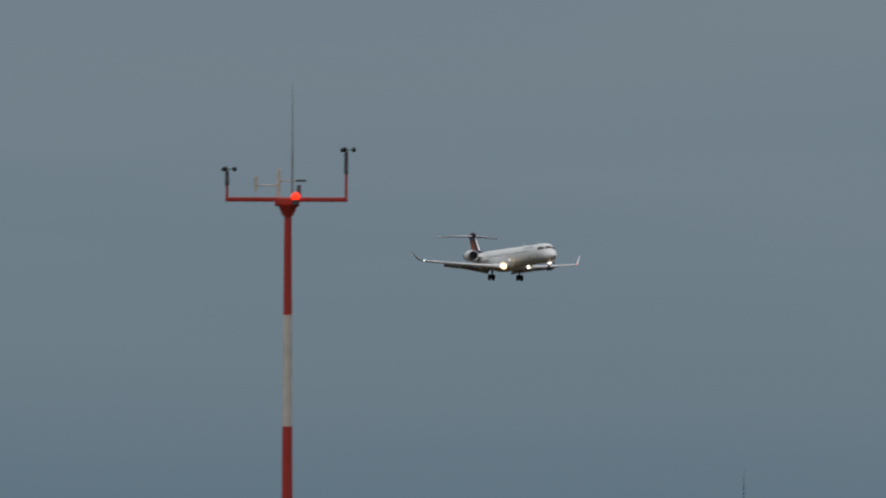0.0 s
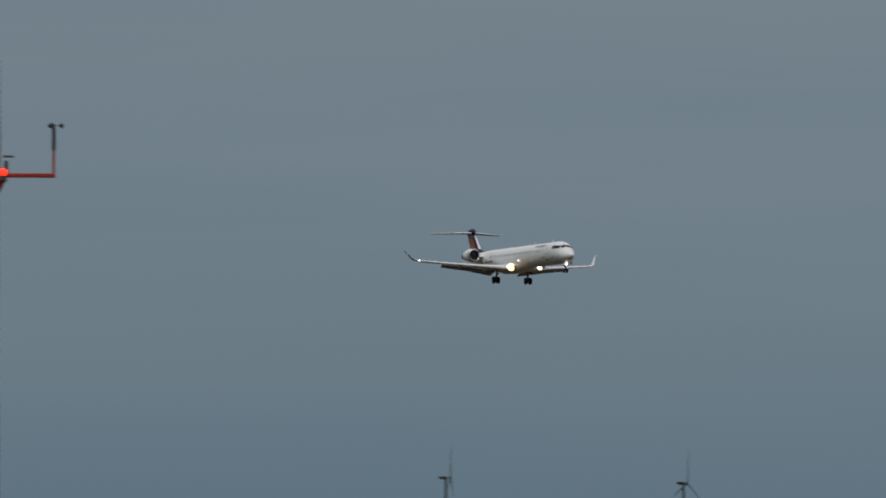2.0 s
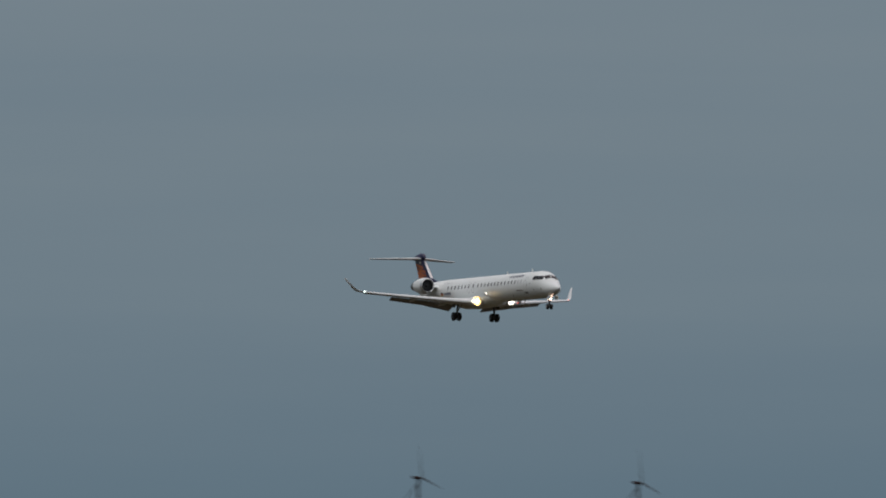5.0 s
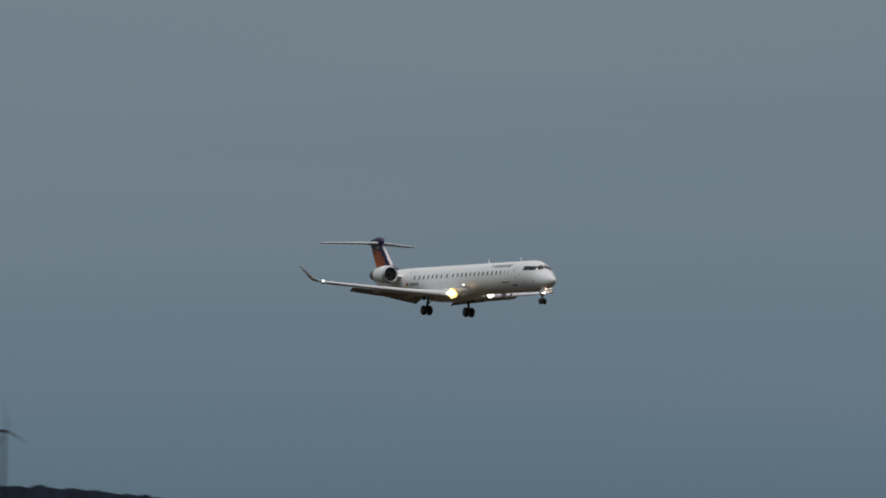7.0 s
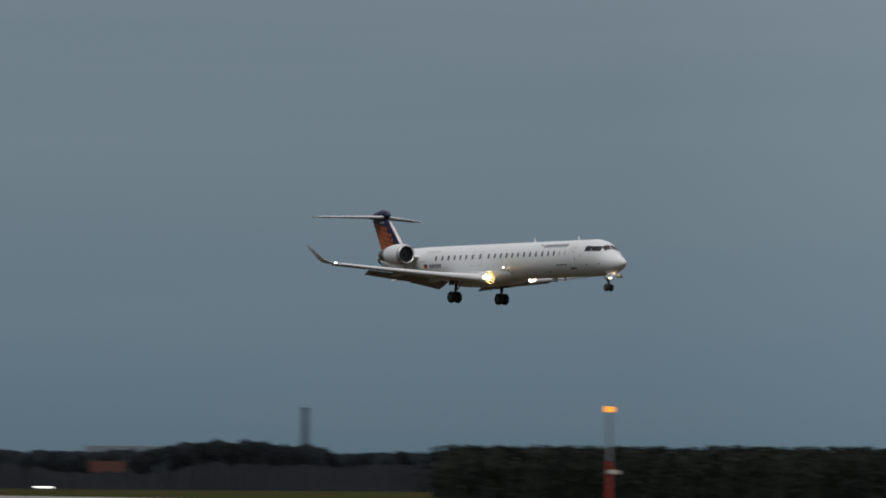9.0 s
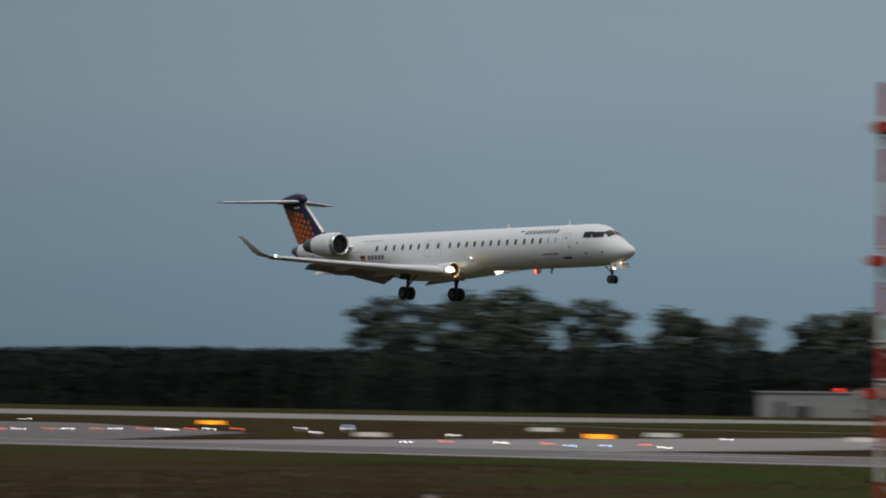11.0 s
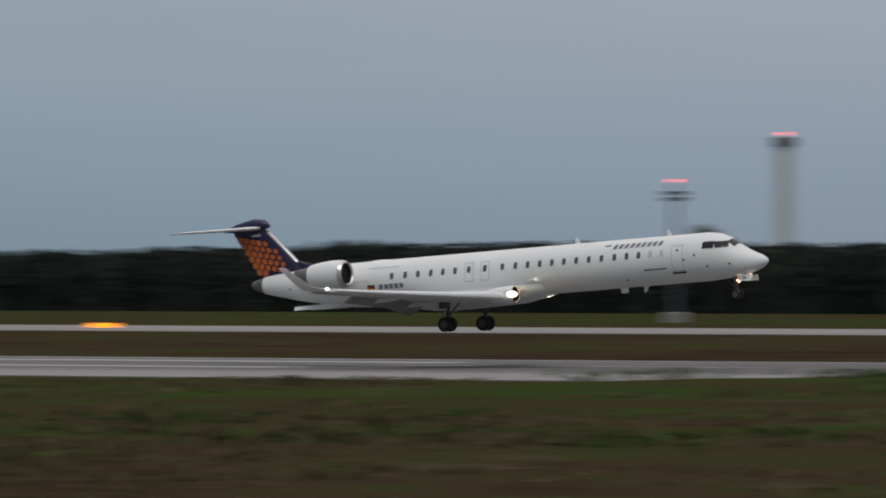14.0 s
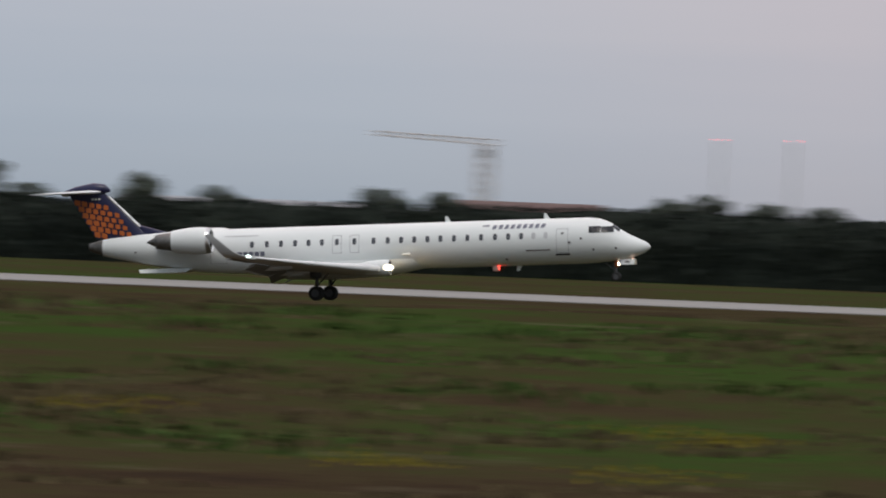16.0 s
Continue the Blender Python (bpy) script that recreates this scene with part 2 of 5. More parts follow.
M_NAVY = varied("navy_blue_paint", (0.012, 0.012, 0.045), (0.020, 0.020, 0.070), 0.35, fine=2.0, coarse=0.4)
M_ORANGE = varied("orange_paint", (0.42, 0.100, 0.018), (0.56, 0.15, 0.03), 0.4, fine=3.0, coarse=0.5)
M_METAL = varied("bare_metal", (0.55, 0.56, 0.57), (0.72, 0.72, 0.72), 0.3, 0.9, fine=3.0, coarse=0.6)
M_EXHAUST = varied("heat_stained_metal", (0.10, 0.095, 0.09), (0.26, 0.25, 0.24), 0.45, 0.7, fine=4.0, coarse=1.0)
M_DARK = varied("intake_shade", (0.008, 0.008, 0.009), (0.02, 0.02, 0.022), 0.7, fine=5.0, coarse=1.0)
M_BAFFLE = varied("matt_black_baffle", (0.0015, 0.0015, 0.0015), (0.003, 0.003, 0.003), 0.95, fine=5.0, coarse=1.0)
M_GLASS = varied("dark_cabin_glass", (0.07, 0.075, 0.085), (0.11, 0.115, 0.13), 0.12, fine=2.0, coarse=0.5)
M_SCREEN = varied("dark_cockpit_glass", (0.012, 0.013, 0.016), (0.024, 0.026, 0.03), 0.22, fine=2.0, coarse=0.5, spec=0.25)
M_PALEPANE = varied("shaded_cabin_pane", (0.50, 0.51, 0.53), (0.60, 0.61, 0.62), 0.25, fine=3.0, coarse=0.6)
M_SEAM = varied("grey_panel_seam", (0.40, 0.41, 0.43), (0.50, 0.51, 0.52), 0.5, fine=4.0, coarse=1.0)
M_GREYBLUE = varied("grey_blue_lettering", (0.13, 0.14, 0.19), (0.18, 0.19, 0.24), 0.4, fine=4.0, coarse=1.0)
M_BLACK = varied("black_paint", (0.012, 0.012, 0.013), (0.03, 0.03, 0.03), 0.5, fine=5.0, coarse=1.0)
M_RUBBER = varied("tyre_rubber", (0.012, 0.012, 0.012), (0.03, 0.029, 0.028), 0.85, fine=9.0, coarse=2.0)
M_GOLD = varied("gold_paint", (0.65, 0.42, 0.03), (0.75, 0.5, 0.05), 0.4, fine=4.0, coarse=1.0)
M_RED = varied("signal_red_paint", (0.33, 0.022, 0.014), (0.46, 0.04, 0.025), 0.55, fine=5.0, coarse=0.5)
M_SIGNWHITE = varied("weathered_white_paint", (0.48, 0.44, 0.38), (0.66, 0.63, 0.57), 0.6, fine=4.0, coarse=0.4)
M_STEEL = varied("galvanised_steel", (0.22, 0.225, 0.23), (0.36, 0.365, 0.37), 0.5, 0.4, fine=6.0, coarse=1.0)
M_DIM = varied("dark_instrument_plastic", (0.05, 0.05, 0.055), (0.10, 0.10, 0.105), 0.6, fine=5.0, coarse=1.0)
M_BARK = varied("tree_bark", (0.03, 0.024, 0.018), (0.07, 0.055, 0.04), 0.95, fine=3.0, coarse=0.5)
M_LEAF = varied("dark_green_leaves", (0.070, 0.083, 0.067), (0.140, 0.157, 0.118), 0.9, fine=1.0, coarse=0.12, island=0.4)
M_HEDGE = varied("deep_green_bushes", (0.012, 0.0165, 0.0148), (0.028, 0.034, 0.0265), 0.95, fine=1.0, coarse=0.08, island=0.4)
# haze of distance is mixed into the far leaf colours
M_LEAFFAR = varied("hazed_woodland_leaves", (0.005, 0.0085, 0.0105), (0.010, 0.0145, 0.016), 0.95, fine=0.2, coarse=0.02, island=0.3)
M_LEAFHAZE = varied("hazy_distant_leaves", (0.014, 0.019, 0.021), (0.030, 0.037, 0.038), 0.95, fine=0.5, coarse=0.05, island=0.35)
# far leaf colour darkened for the shade the scrub casts on itself
M_SCRUB = varied("self_shaded_scrub", (0.0035, 0.0055, 0.007), (0.0075, 0.010, 0.011), 0.95, fine=0.3, coarse=0.03, island=0.3)
# blue distance haze is part of the hill's colour
M_HILL = varied("hazed_wooded_slope", (0.013, 0.019, 0.031), (0.017, 0.025, 0.039), 1.0, fine=0.05, coarse=0.01)
M_WALL = varied("pale_rendered_wall", (0.28, 0.28, 0.275), (0.38, 0.375, 0.365), 0.85, fine=1.5, coarse=0.15)
M_GREYWALL = varied("grey_cladding", (0.22, 0.23, 0.25), (0.32, 0.33, 0.35), 0.7, fine=1.0, coarse=0.1)
# distance haze put into the grey of far buildings and poles
M_HAZE = varied("hazy_grey_cladding", (0.07, 0.09, 0.105), (0.10, 0.12, 0.14), 0.9, fine=0.3, coarse=0.03)
# turbine paint greyed toward the sky, as distance haze does
M_TURBINE = varied("hazed_turbine_paint", (0.090, 0.112, 0.130), (0.12, 0.142, 0.16), 0.9, fine=0.3, coarse=0.03)
M_PALE = varied("pale_tower_concrete", (0.42, 0.42, 0.43), (0.52, 0.52, 0.53), 0.9, fine=0.5, coarse=0.05)
# concrete lightened toward the sky for the haze round these chimneys
M_STACK = varied("hazed_chimney_concrete", (0.62, 0.62, 0.63), (0.72, 0.72, 0.73), 0.9, fine=0.5, coarse=0.05)
M_ROOF = varied("red_tile_roof", (0.16, 0.055, 0.035), (0.26, 0.09, 0.06), 0.9, fine=1.0, coarse=0.15)
M_OLDROOF = varied("dull_old_roof_tiles", (0.042, 0.022, 0.019), (0.07, 0.033, 0.027), 0.95, fine=1.0, coarse=0.15)
M_FADED = varied("faded_pinkish_cladding", (0.12, 0.082, 0.078), (0.18, 0.13, 0.122), 0.9, fine=1.0, coarse=0.15)
M_CRANE = varied("pale_crane_steel", (0.52, 0.48, 0.45), (0.66, 0.6, 0.57), 0.6, fine=2.0, coarse=0.2)
M_CONE = varied("windsock_cloth", (0.50, 0.10, 0.06), (0.62, 0.16, 0.10), 0.9, fine=3.0, coarse=0.6)
# warm halo and white core of the glare round the landing lamp
G_LANDING = glowing("landing_glare_glow", (1.0, 0.56, 0.17), 9.0)
G_CORE = glowing("glare_core_glow", (1.0, 0.82, 0.50), 12.0)
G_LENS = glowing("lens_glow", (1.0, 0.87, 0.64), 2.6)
G_TAXI = glowing("taxi_lamp_glow", (1.0, 0.78, 0.58), 7.0)
G_NOSE = glowing("nose_lamp_glow", (1.0, 0.62, 0.45), 2.6)
G_WHITE = glowing("white_lamp_glow", (1.0, 0.92, 0.82), 6.0)
G_TIP = glowing("wingtip_lamp_glow", (0.80, 1.0, 0.92), 2.5)
G_RED = glowing("red_lamp_glow", (1.0, 0.035, 0.012), 1.7)
G_MARKRED = glowing("marker_lamp_glow", (1.0, 0.035, 0.012), 3.2)
G_NAVRED = glowing("faint_red_lamp_glow", (1.0, 0.12, 0.06), 2.0)
G_BEACON = glowing("red_beacon_glow", (1.0, 0.03, 0.015), 400.0)
G_FARRED = glowing("obstruction_lamp_glow", (1.0, 0.10, 0.12), 3.5)
G_AMBER = glowing("lit_amber_sign", (1.0, 0.32, 0.01), 1.7)
G_FIELDWHITE = glowing("white_field_lamp_glow", (1.0, 0.95, 0.9), 5.0)
G_FIELDRED = glowing("red_field_lamp_glow", (1.0, 0.14, 0.06), 4.0)
G_FIELDBLUE = glowing("blue_field_lamp_glow", (0.45, 0.6, 1.0), 4.0)


# ---- mesh helpers ----
def part(name, bm, mat, parent=None, label="", smooth=False):
    me = bpy.data.meshes.new(name)
    bm.normal_update()
    if smooth:  # hard corners stay hard
        for e in bm.edges:
            if len(e.link_faces) == 2 and e.calc_face_angle(0.0) > radians(52):
                e.smooth = False
    bm.to_mesh(me)
    bm.free()
    me.materials.append(mat)
    if smooth:
        for p in me.polygons:
            p.use_smooth = True
    ob = new(name, me)
    if parent is not None:
        ob.parent = parent
    if label:
        tagged(ob, label)
    return ob


def thing(name, label, category, at=(0, 0, 0), turn=0.0, group="", kind=""):
    ob = new(name)
    ob.empty_display_size = 0.3
    ob.matrix_basis = pose(*at, 0, 0, turn)
    return tagged(ob, label, category, group, kind)


def loft(bm, rings, caps=True):
    """Skin over rings of equal length."""
    vs = [[bm.verts.new(p) for p in r] for r in rings]
    n = len(vs[0])
    for a, b in zip(vs, vs[1:]):
        for i in range(n):
            j = (i + 1) % n
            bm.faces.new((a[i], a[j], b[j], b[i]))
    if caps:
        bm.faces.new(vs[0][::-1])
        bm.faces.new(vs[-1])
    return bm


def box(bm, c, s, bevel=0.0, rot=None):
    m = Matrix.Translation(c)
    if rot is not None:
        m = m @ rot
    got = bmesh.ops.create_cube(bm, size=1.0, matrix=m @ Matrix.Diagonal((*s, 1)))
    if bevel:
        edges = list({e for v in got["verts"] for e in v.link_edges})
        bmesh.ops.bevel(bm, geom=edges, offset=bevel, segments=2, affect="EDGES", profile=0.5)
    return bm


def rod(bm, a, b, r0, r1=None, n=10):
    a, b = Vector(a), Vector(b)
    r1 = r0 if r1 is None else r1
    q = (b - a).to_track_quat("Z", "Y").to_matrix()
    rings = []
    for p, r in ((a, r0), (b, r1)):
        rings.append([p + q @ Vector((r * math.cos(2 * math.pi * i / n), r * math.sin(2 * math.pi * i / n), 0)) for i in range(n)])
    return loft(bm, rings)


def ball(bm, c, r, s=(1, 1, 1), u=14, v=9):
    bmesh.ops.create_uvsphere(bm, u_segments=u, v_segments=v, radius=r, matrix=Matrix.Translation(c) @ Matrix.Diagonal((*s, 1)))
    return bm


def turned(bm, profile, centre, n=28):
    """A body turned about the x axis through centre: (x, radius) pairs."""
    cx, cy, cz = centre
    rings = [[(cx + x, cy + r * math.cos(2 * math.pi * i / n), cz + r * math.sin(2 * math.pi * i / n)) for i in range(n)] for x, r in profile]
    return loft(bm, rings, caps=False)


B = bmesh.new


# ---- the airliner: nose at +19.6, main wheels' contact at the origin ----
NOSE, AXIS = 19.6, 3.05
BEACON = (NOSE - 9.2, 0.0, AXIS - 1.46)
HULL = (  # metres aft of the nose, top, bottom, half width
    (0.0, -0.44, -0.50, 0.03), (0.05, -0.36, -0.58, 0.11), (0.14, -0.28, -0.67, 0.20), (0.35, -0.13, -0.81, 0.37), (0.7, 0.02, -0.96, 0.56), (1.2, 0.26, -1.10, 0.79),
    (1.7, 0.56, -1.19, 0.98), (2.3, 1.00, -1.26, 1.17), (2.9, 1.25, -1.31, 1.28), (3.6, 1.345, -1.345, 1.345),
    (5.0, 1.345, -1.345, 1.345), (14.0, 1.345, -1.345, 1.345), (22.5, 1.345, -1.345, 1.345), (24.8, 1.345, -1.32, 1.33), (26.8, 1.33, -1.18, 1.26),
    (28.8, 1.28, -0.90, 1.08), (30.6, 1.18, -0.55, 0.84), (32.0, 1.05, -0.22, 0.58), (32.8, 0.95, -0.02, 0.44))


def hull_at(x):
    for (x0, t0, b0, w0), (x1, t1, b1, w1) in zip(HULL, HULL[1:]):
        if x <= x1:
            k = (x - x0) / (x1 - x0)
            return t0 + k * (t1 - t0), b0 + k * (b1 - b0), w0 + k * (w1 - w0)
    return HULL[-1][1:]


def skin(x, z, side, out=0.012):
    """The place on the hull at x aft of the nose and height z above the axis; side -1 is starboard."""
    t, b, w = hull_at(x)
    c, h = (t + b) / 2, (t - b) / 2
    s = max(-0.999, min(0.999, (z - c) / h))
    y = w * math.sqrt(1 - s * s)
    n = Vector((0, y / max(w, 0.01), s)).normalized() * out
    return (NOSE - x, side * (y + n.y), AXIS + z + n.z)


def patch(bm, x0, x1, z0, z1, side, nx=2, nz=3, slant=0.0, out=0.012):
    """A thin panel that follows the hull."""
    grid = [[bm.verts.new(skin(x0 + (x1 - x0) * i / nx + slant * (z0 + (z1 - z0) * j / nz - z0), z0 + (z1 - z0) * j / nz, side, out)) for j in range(nz + 1)] for i in range(nx + 1)]
    for i in range(nx):
        for j in range(nz):
            f = (grid[i][j], grid[i + 1][j], grid[i + 1][j + 1], grid[i][j + 1])
            bm.faces.new(f if side > 0 else f[::-1])
    return bm


def pane(bm, x, z, w, h, side, out=0.014):
    """An upright oblong pane with rounded corners."""
    n, pts = 4, []
    r = min(w, h) * 0.35
    for cx, cz, a0 in ((w / 2 - r, h / 2 - r, 0), (-w / 2 + r, h / 2 - r, 90), (-w / 2 + r, -h / 2 + r, 180), (w / 2 - r, -h / 2 + r, 270)):
        for i in range(n):
            a = radians(a0 + 90 * i / (n - 1))
            pts.append((x + cx + r * math.cos(a), z + cz + r * math.sin(a)))
    vs = [bm.verts.new(skin(px, pz, side, out)) for px, pz in pts]
    bm.faces.new(vs if side < 0 else vs[::-1])
    return bm


def outline(bm, x, z, w, h, side, t=0.035):
    patch(bm, x - w / 2, x + w / 2, z + h / 2 - t, z + h / 2, side, 1, 1)
    patch(bm, x - w / 2, x + w / 2, z - h / 2, z - h / 2 + t, side, 1, 1)
    patch(bm, x - w / 2, x - w / 2 + t, z - h / 2, z + h / 2, side, 1, 5)
    patch(bm, x + w / 2 - t, x + w / 2, z - h / 2, z + h / 2, side, 1, 5)
    return bm


FOIL = ((0.0, 0.0), (0.012, 0.18), (0.06, 0.36), (0.18, 0.50), (0.38, 0.50), (0.65, 0.30), (0.88, 0.10), (1.0, 0.0),
        (0.88, -0.06), (0.65, -0.22), (0.38, -0.42), (0.18, -0.42), (0.06, -0.30), (0.012, -0.16))


def foil_ring(lead, chord, thick, at, upright=False):
    """A wing section: lead is metres aft of the nose, at is (y, z)."""
    y, z = at
    out = []
    for u, v in FOIL:
        out.append((NOSE - lead - u * chord, y + (v * thick if upright else 0), AXIS + z + (0 if upright else v * thick)))
    return out


def wheel(bm_tyre, bm_rim, c, r, w):
    cx, cy, cz = c
    prof = ((-w / 2, r * 0.55), (-w / 2, r * 0.86), (-w * 0.36, r * 0.97), (0, r), (w * 0.36, r * 0.97), (w / 2, r * 0.86), (w / 2, r * 0.55))
    n = 24
    loft(bm_tyre, [[(cx + q * math.cos(2 * math.pi * i / n), cy + y, cz + q * math.sin(2 * math.pi * i / n)) for i in range(n)] for y, q in prof])
    for s in (-1, 1):
        loft(bm_rim, [[(cx + q * math.cos(2 * math.pi * i / 16), cy + s * y, cz + q * math.sin(2 * math.pi * i / 16)) for i in range(16)]
                      for y, q in ((w * 0.5 + 0.004, r * 0.55), (w * 0.5 + 0.01, r * 0.4), (w * 0.36, r * 0.2), (w * 0.5, r * 0.1))], caps=True)


def airliner():
    jet = thing("airliner", "white twin-engine regional jet with navy fin, wheels down for landing", "airliner")
    # hull
    n = 40
    rings = []
    for x, t, b, w in HULL:
        c, h = (t + b) / 2, (t - b) / 2
        rings.append([(NOSE - x, w * math.cos(2 * math.pi * i / n), AXIS + c + h * math.sin(2 * math.pi * i / n)) for i in range(n)])
    hull = part("fuselage", loft(B(), rings), M_WHITE, jet, smooth=True)
    cone = [[(NOSE - x, r * math.cos(2 * math.pi * i / 20), AXIS + z + r * 1.1 * math.sin(2 * math.pi * i / 20)) for i in range(20)] for x, z, r in ((32.8, 0.465, 0.43), (33.3, 0.50, 0.30), (33.65, 0.52, 0.19), (33.6, 0.52, 0.12))]
    part("tail_cone", loft(B(), cone), M_EXHAUST, jet, "grey metal tail cone", True)
    # belly fairing round the wing roots
    belly = []
    for x, w, d in ((13.0, 0.5, -1.28), (14.2, 1.25, -1.46), (15.6, 1.62, -1.74), (19.0, 1.70, -1.84), (21.5, 1.55, -1.76), (23.2, 1.0, -1.48), (24.6, 0.4, -1.25)):
        belly.append([(NOSE - x, w * math.cos(a), AXIS - 0.75 + (d + 0.75) * max(0, math.sin(a)) + 0.25 * min(0, math.sin(a))) for a in [2 * math.pi * i / 24 for i in range(24)]])
    part("belly_fairing", loft(B(), belly), M_WHITE, jet, "white belly fairing", True)
    for side in (-1, 1):
        # cabin windows, with the two over-wing exits
        for i, x in enumerate((6.0, 6.72, 7.45, 8.22, 9.0, 9.83, 10.65, 11.45, 12.25, 13.03, 13.82, 14.6, 15.4, 16.25, 17.4, 18.45, 19.35, 20.15, 20.95, 21.8, 22.65, 23.55)):
            pale = side < 0 and i in (0, 1)
            part("cabin_window", pane(B(), x, 0.36, 0.23, 0.37, side), M_PALEPANE if pale else M_GLASS, hull)
        for x in (17.4, 18.45):
            part("emergency_exit", outline(B(), x, 0.22, 0.56, 1.05, side), M_SEAM, hull, "overwing exit outline")
        door = part("service_door", outline(B(), 5.02, 0.02, 0.72, 1.42, side, 0.03), M_SEAM, hull, "front door outline")
        part("door_sill", patch(B(), 4.6, 5.45, -0.82, -0.72, side, 2, 1, out=0.02), M_BLACK, door, "dark sill below the door")
        part("door_latch", pane(B(), 5.0, 0.45, 0.16, 0.10, side, 0.02), M_DIM, door)
        part("cargo_door", outline(B(), 25.6, -0.25, 1.0, 0.9, side, 0.025), M_SEAM, hull, "hold door outline")
        # lettering as plain bars, the small flag
        for i in range(9):
            part("lettering_bar", patch(B(), 6.1 + i * 0.36, 6.33 + i * 0.36, 0.81, 1.05, side, 1, 2, -0.4), M_GREYBLUE, hull, "slanted grey-blue lettering bar")
        part("lettering_accent", patch(B(), 9.4, 9.8, 0.98, 1.06, side, 1, 1, -0.5), M_ORANGE if side > 0 else M_GREYBLUE, hull)
        for i in range(5):
            part("registration_bar", patch(B(), 22.8 + i * 0.34, 23.06 + i * 0.34, -0.32, -0.06, side, 1, 1), M_GREYBLUE, hull, "grey-blue registration bar")
        flag = part("flag", patch(B(), 24.7, 25.2, -0.16, -0.05, side, 1, 1), M_BLACK, hull, "small black, red and gold flag")
        part("flag_stripe", patch(B(), 24.7, 25.2, -0.26, -0.16, side, 1, 1), M_RED, flag)
        part("flag_stripe", patch(B(), 24.7, 25.2, -0.36, -0.26, side, 1, 1), M_GOLD, flag)
        part("warning_stripe", patch(B(), 5.75, 7.2, -0.52, -0.46, side, 2, 1), M_OLDROOF, hull, "thin stripe below the windows")
        part("seam_line", patch(B(), 23.2, 25.2, 0.86, 0.90, side, 2, 1), M_SEAM, hull)
        for x, z in ((3.9, 0.12), (3.2, -0.55), (1.9, -0.5), (4.6, -0.1), (8.4, -0.95), (30.7, 0.12)):
            part("sensor_port", pane(B(), x, z, 0.13, 0.11, side, 0.02), M_DIM, hull)
        # windscreen panes wrap the brow
        part("windscreen", patch(B(), 2.78, 3.45, 0.42, 0.80, side, 4, 4, 0.0, 0.02), M_SCREEN, hull, "dark cockpit side window")
        part("windscreen", patch(B(), 2.00, 2.70, 0.42, 0.77, side, 4, 4, 0.30, 0.02), M_SCREEN, hull, "dark cockpit front window")
        bm = B()
        rows = []
        for k in range(6):
            q = k / 5
            ax = 1.74 + 0.40 * q
            rows.append([ax, 0.42 + 0.30 * q])
        prev = None
        for ax, az in rows:
            t, b, w = hull_at(ax)
            c, h = (t + b) / 2, (t - b) / 2
            line = []
            for j in range(6):
                ang0 = math.asin(max(-1, min(0.995, (az - c) / h)))
                a = ang0 + (radians(88) - ang0) * j / 5
                line.append(bm.verts.new((NOSE - ax + 0.012, side * (w + 0.02) * math.cos(a), AXIS + c + (h + 0.02) * math.sin(a))))
            if prev:
                for j in range(5):
                    f = (prev[j], prev[j + 1], line[j + 1], line[j])
                    bm.faces.new(f if side > 0 else f[::-1])
            prev = line
        part("windscreen", bm, M_SCREEN, hull, "dark cockpit centre window")
    # aerials along the back and belly
    for x, z, d in ((5.9, 1.34, 1), (11.8, 1.34, 1), (7.6, -1.34, -1)):
        bm = B()
        loft(bm, [[(NOSE - x - u, v * k, AXIS + z + d * h + 0 * k) for u, v in ((0, 0), (0.18, 0.025), (0.36, 0), (0.18, -0.025))] for h, k in ((-0.03, 1),)] +
             [[(NOSE - x - 0.22 - u * 0.45, v * 0.5, AXIS + z + d * 0.33) for u, v in ((0, 0), (0.18, 0.025), (0.36, 0), (0.18, -0.025))]])
        part("aerial", bm, M_WHITE, hull)
    # wings
    for side in (-1, 1):
        secs = ((0.9, 15.0, 6.9, 0.78, -1.30), (2.3, 15.95, 5.5, 0.62, -1.25), (4.6, 17.55, 3.7, 0.40, -1.06), (8.2, 19.75, 2.5, 0.26, -0.73), (11.0, 21.5, 1.5, 0.15, -0.44))
        wing = part("wing", loft(B(), [foil_ring(l, c, t, (side * y, z)) for y, l, c, t, z in secs]), M_WING, jet, "pale grey swept wing", True)
        edge = [foil_ring(l - 0.26, 0.75, t * 0.62 + 0.05, (side * y, z - 0.06)) for y, l, c, t, z in secs[1:]]
        part("slat", loft(B(), edge), M_WING, wing, "lowered pale slat along the leading edge", True)
        tip = ((11.0, 21.5, 1.5, 0.15, -0.44), (11.45, 21.95, 1.15, 0.09, -0.36), (11.75, 22.45, 0.85, 0.07, -0.12), (12.40, 23.6, 0.40, 0.04, 0.93))
        part("winglet", loft(B(), [foil_ring(l, c, t, (side * y, z)) for y, l, c, t, z in tip]), M_WING, wing, "grey upswept winglet", True)
        # slotted flaps and aileron, drooped behind the trailing edge
        for (ya, la, za, ca), (yb, lb, zb, cb), drop in (((1.7, 21.2, -1.40, 1.30), (4.6, 21.0, -1.12, 1.0), 27), ((4.63, 21.0, -1.11, 0.98), (8.1, 21.95, -0.83, 0.72), 26), ((8.25, 21.9, -0.67, 0.6), (10.7, 22.7, -0.48, 0.45), 6)):
            ring = []
            for y, l, z, c in ((ya, la, za, ca), (yb, lb, zb, cb)):
                ring.append([(NOSE - l - u * c * math.cos(radians(drop)) + v * 0.16 * math.sin(radians(drop)) * -1, side * y, AXIS + z - u * c * math.sin(radians(drop)) + v * 0.16 * math.cos(radians(drop))) for u, v in FOIL])
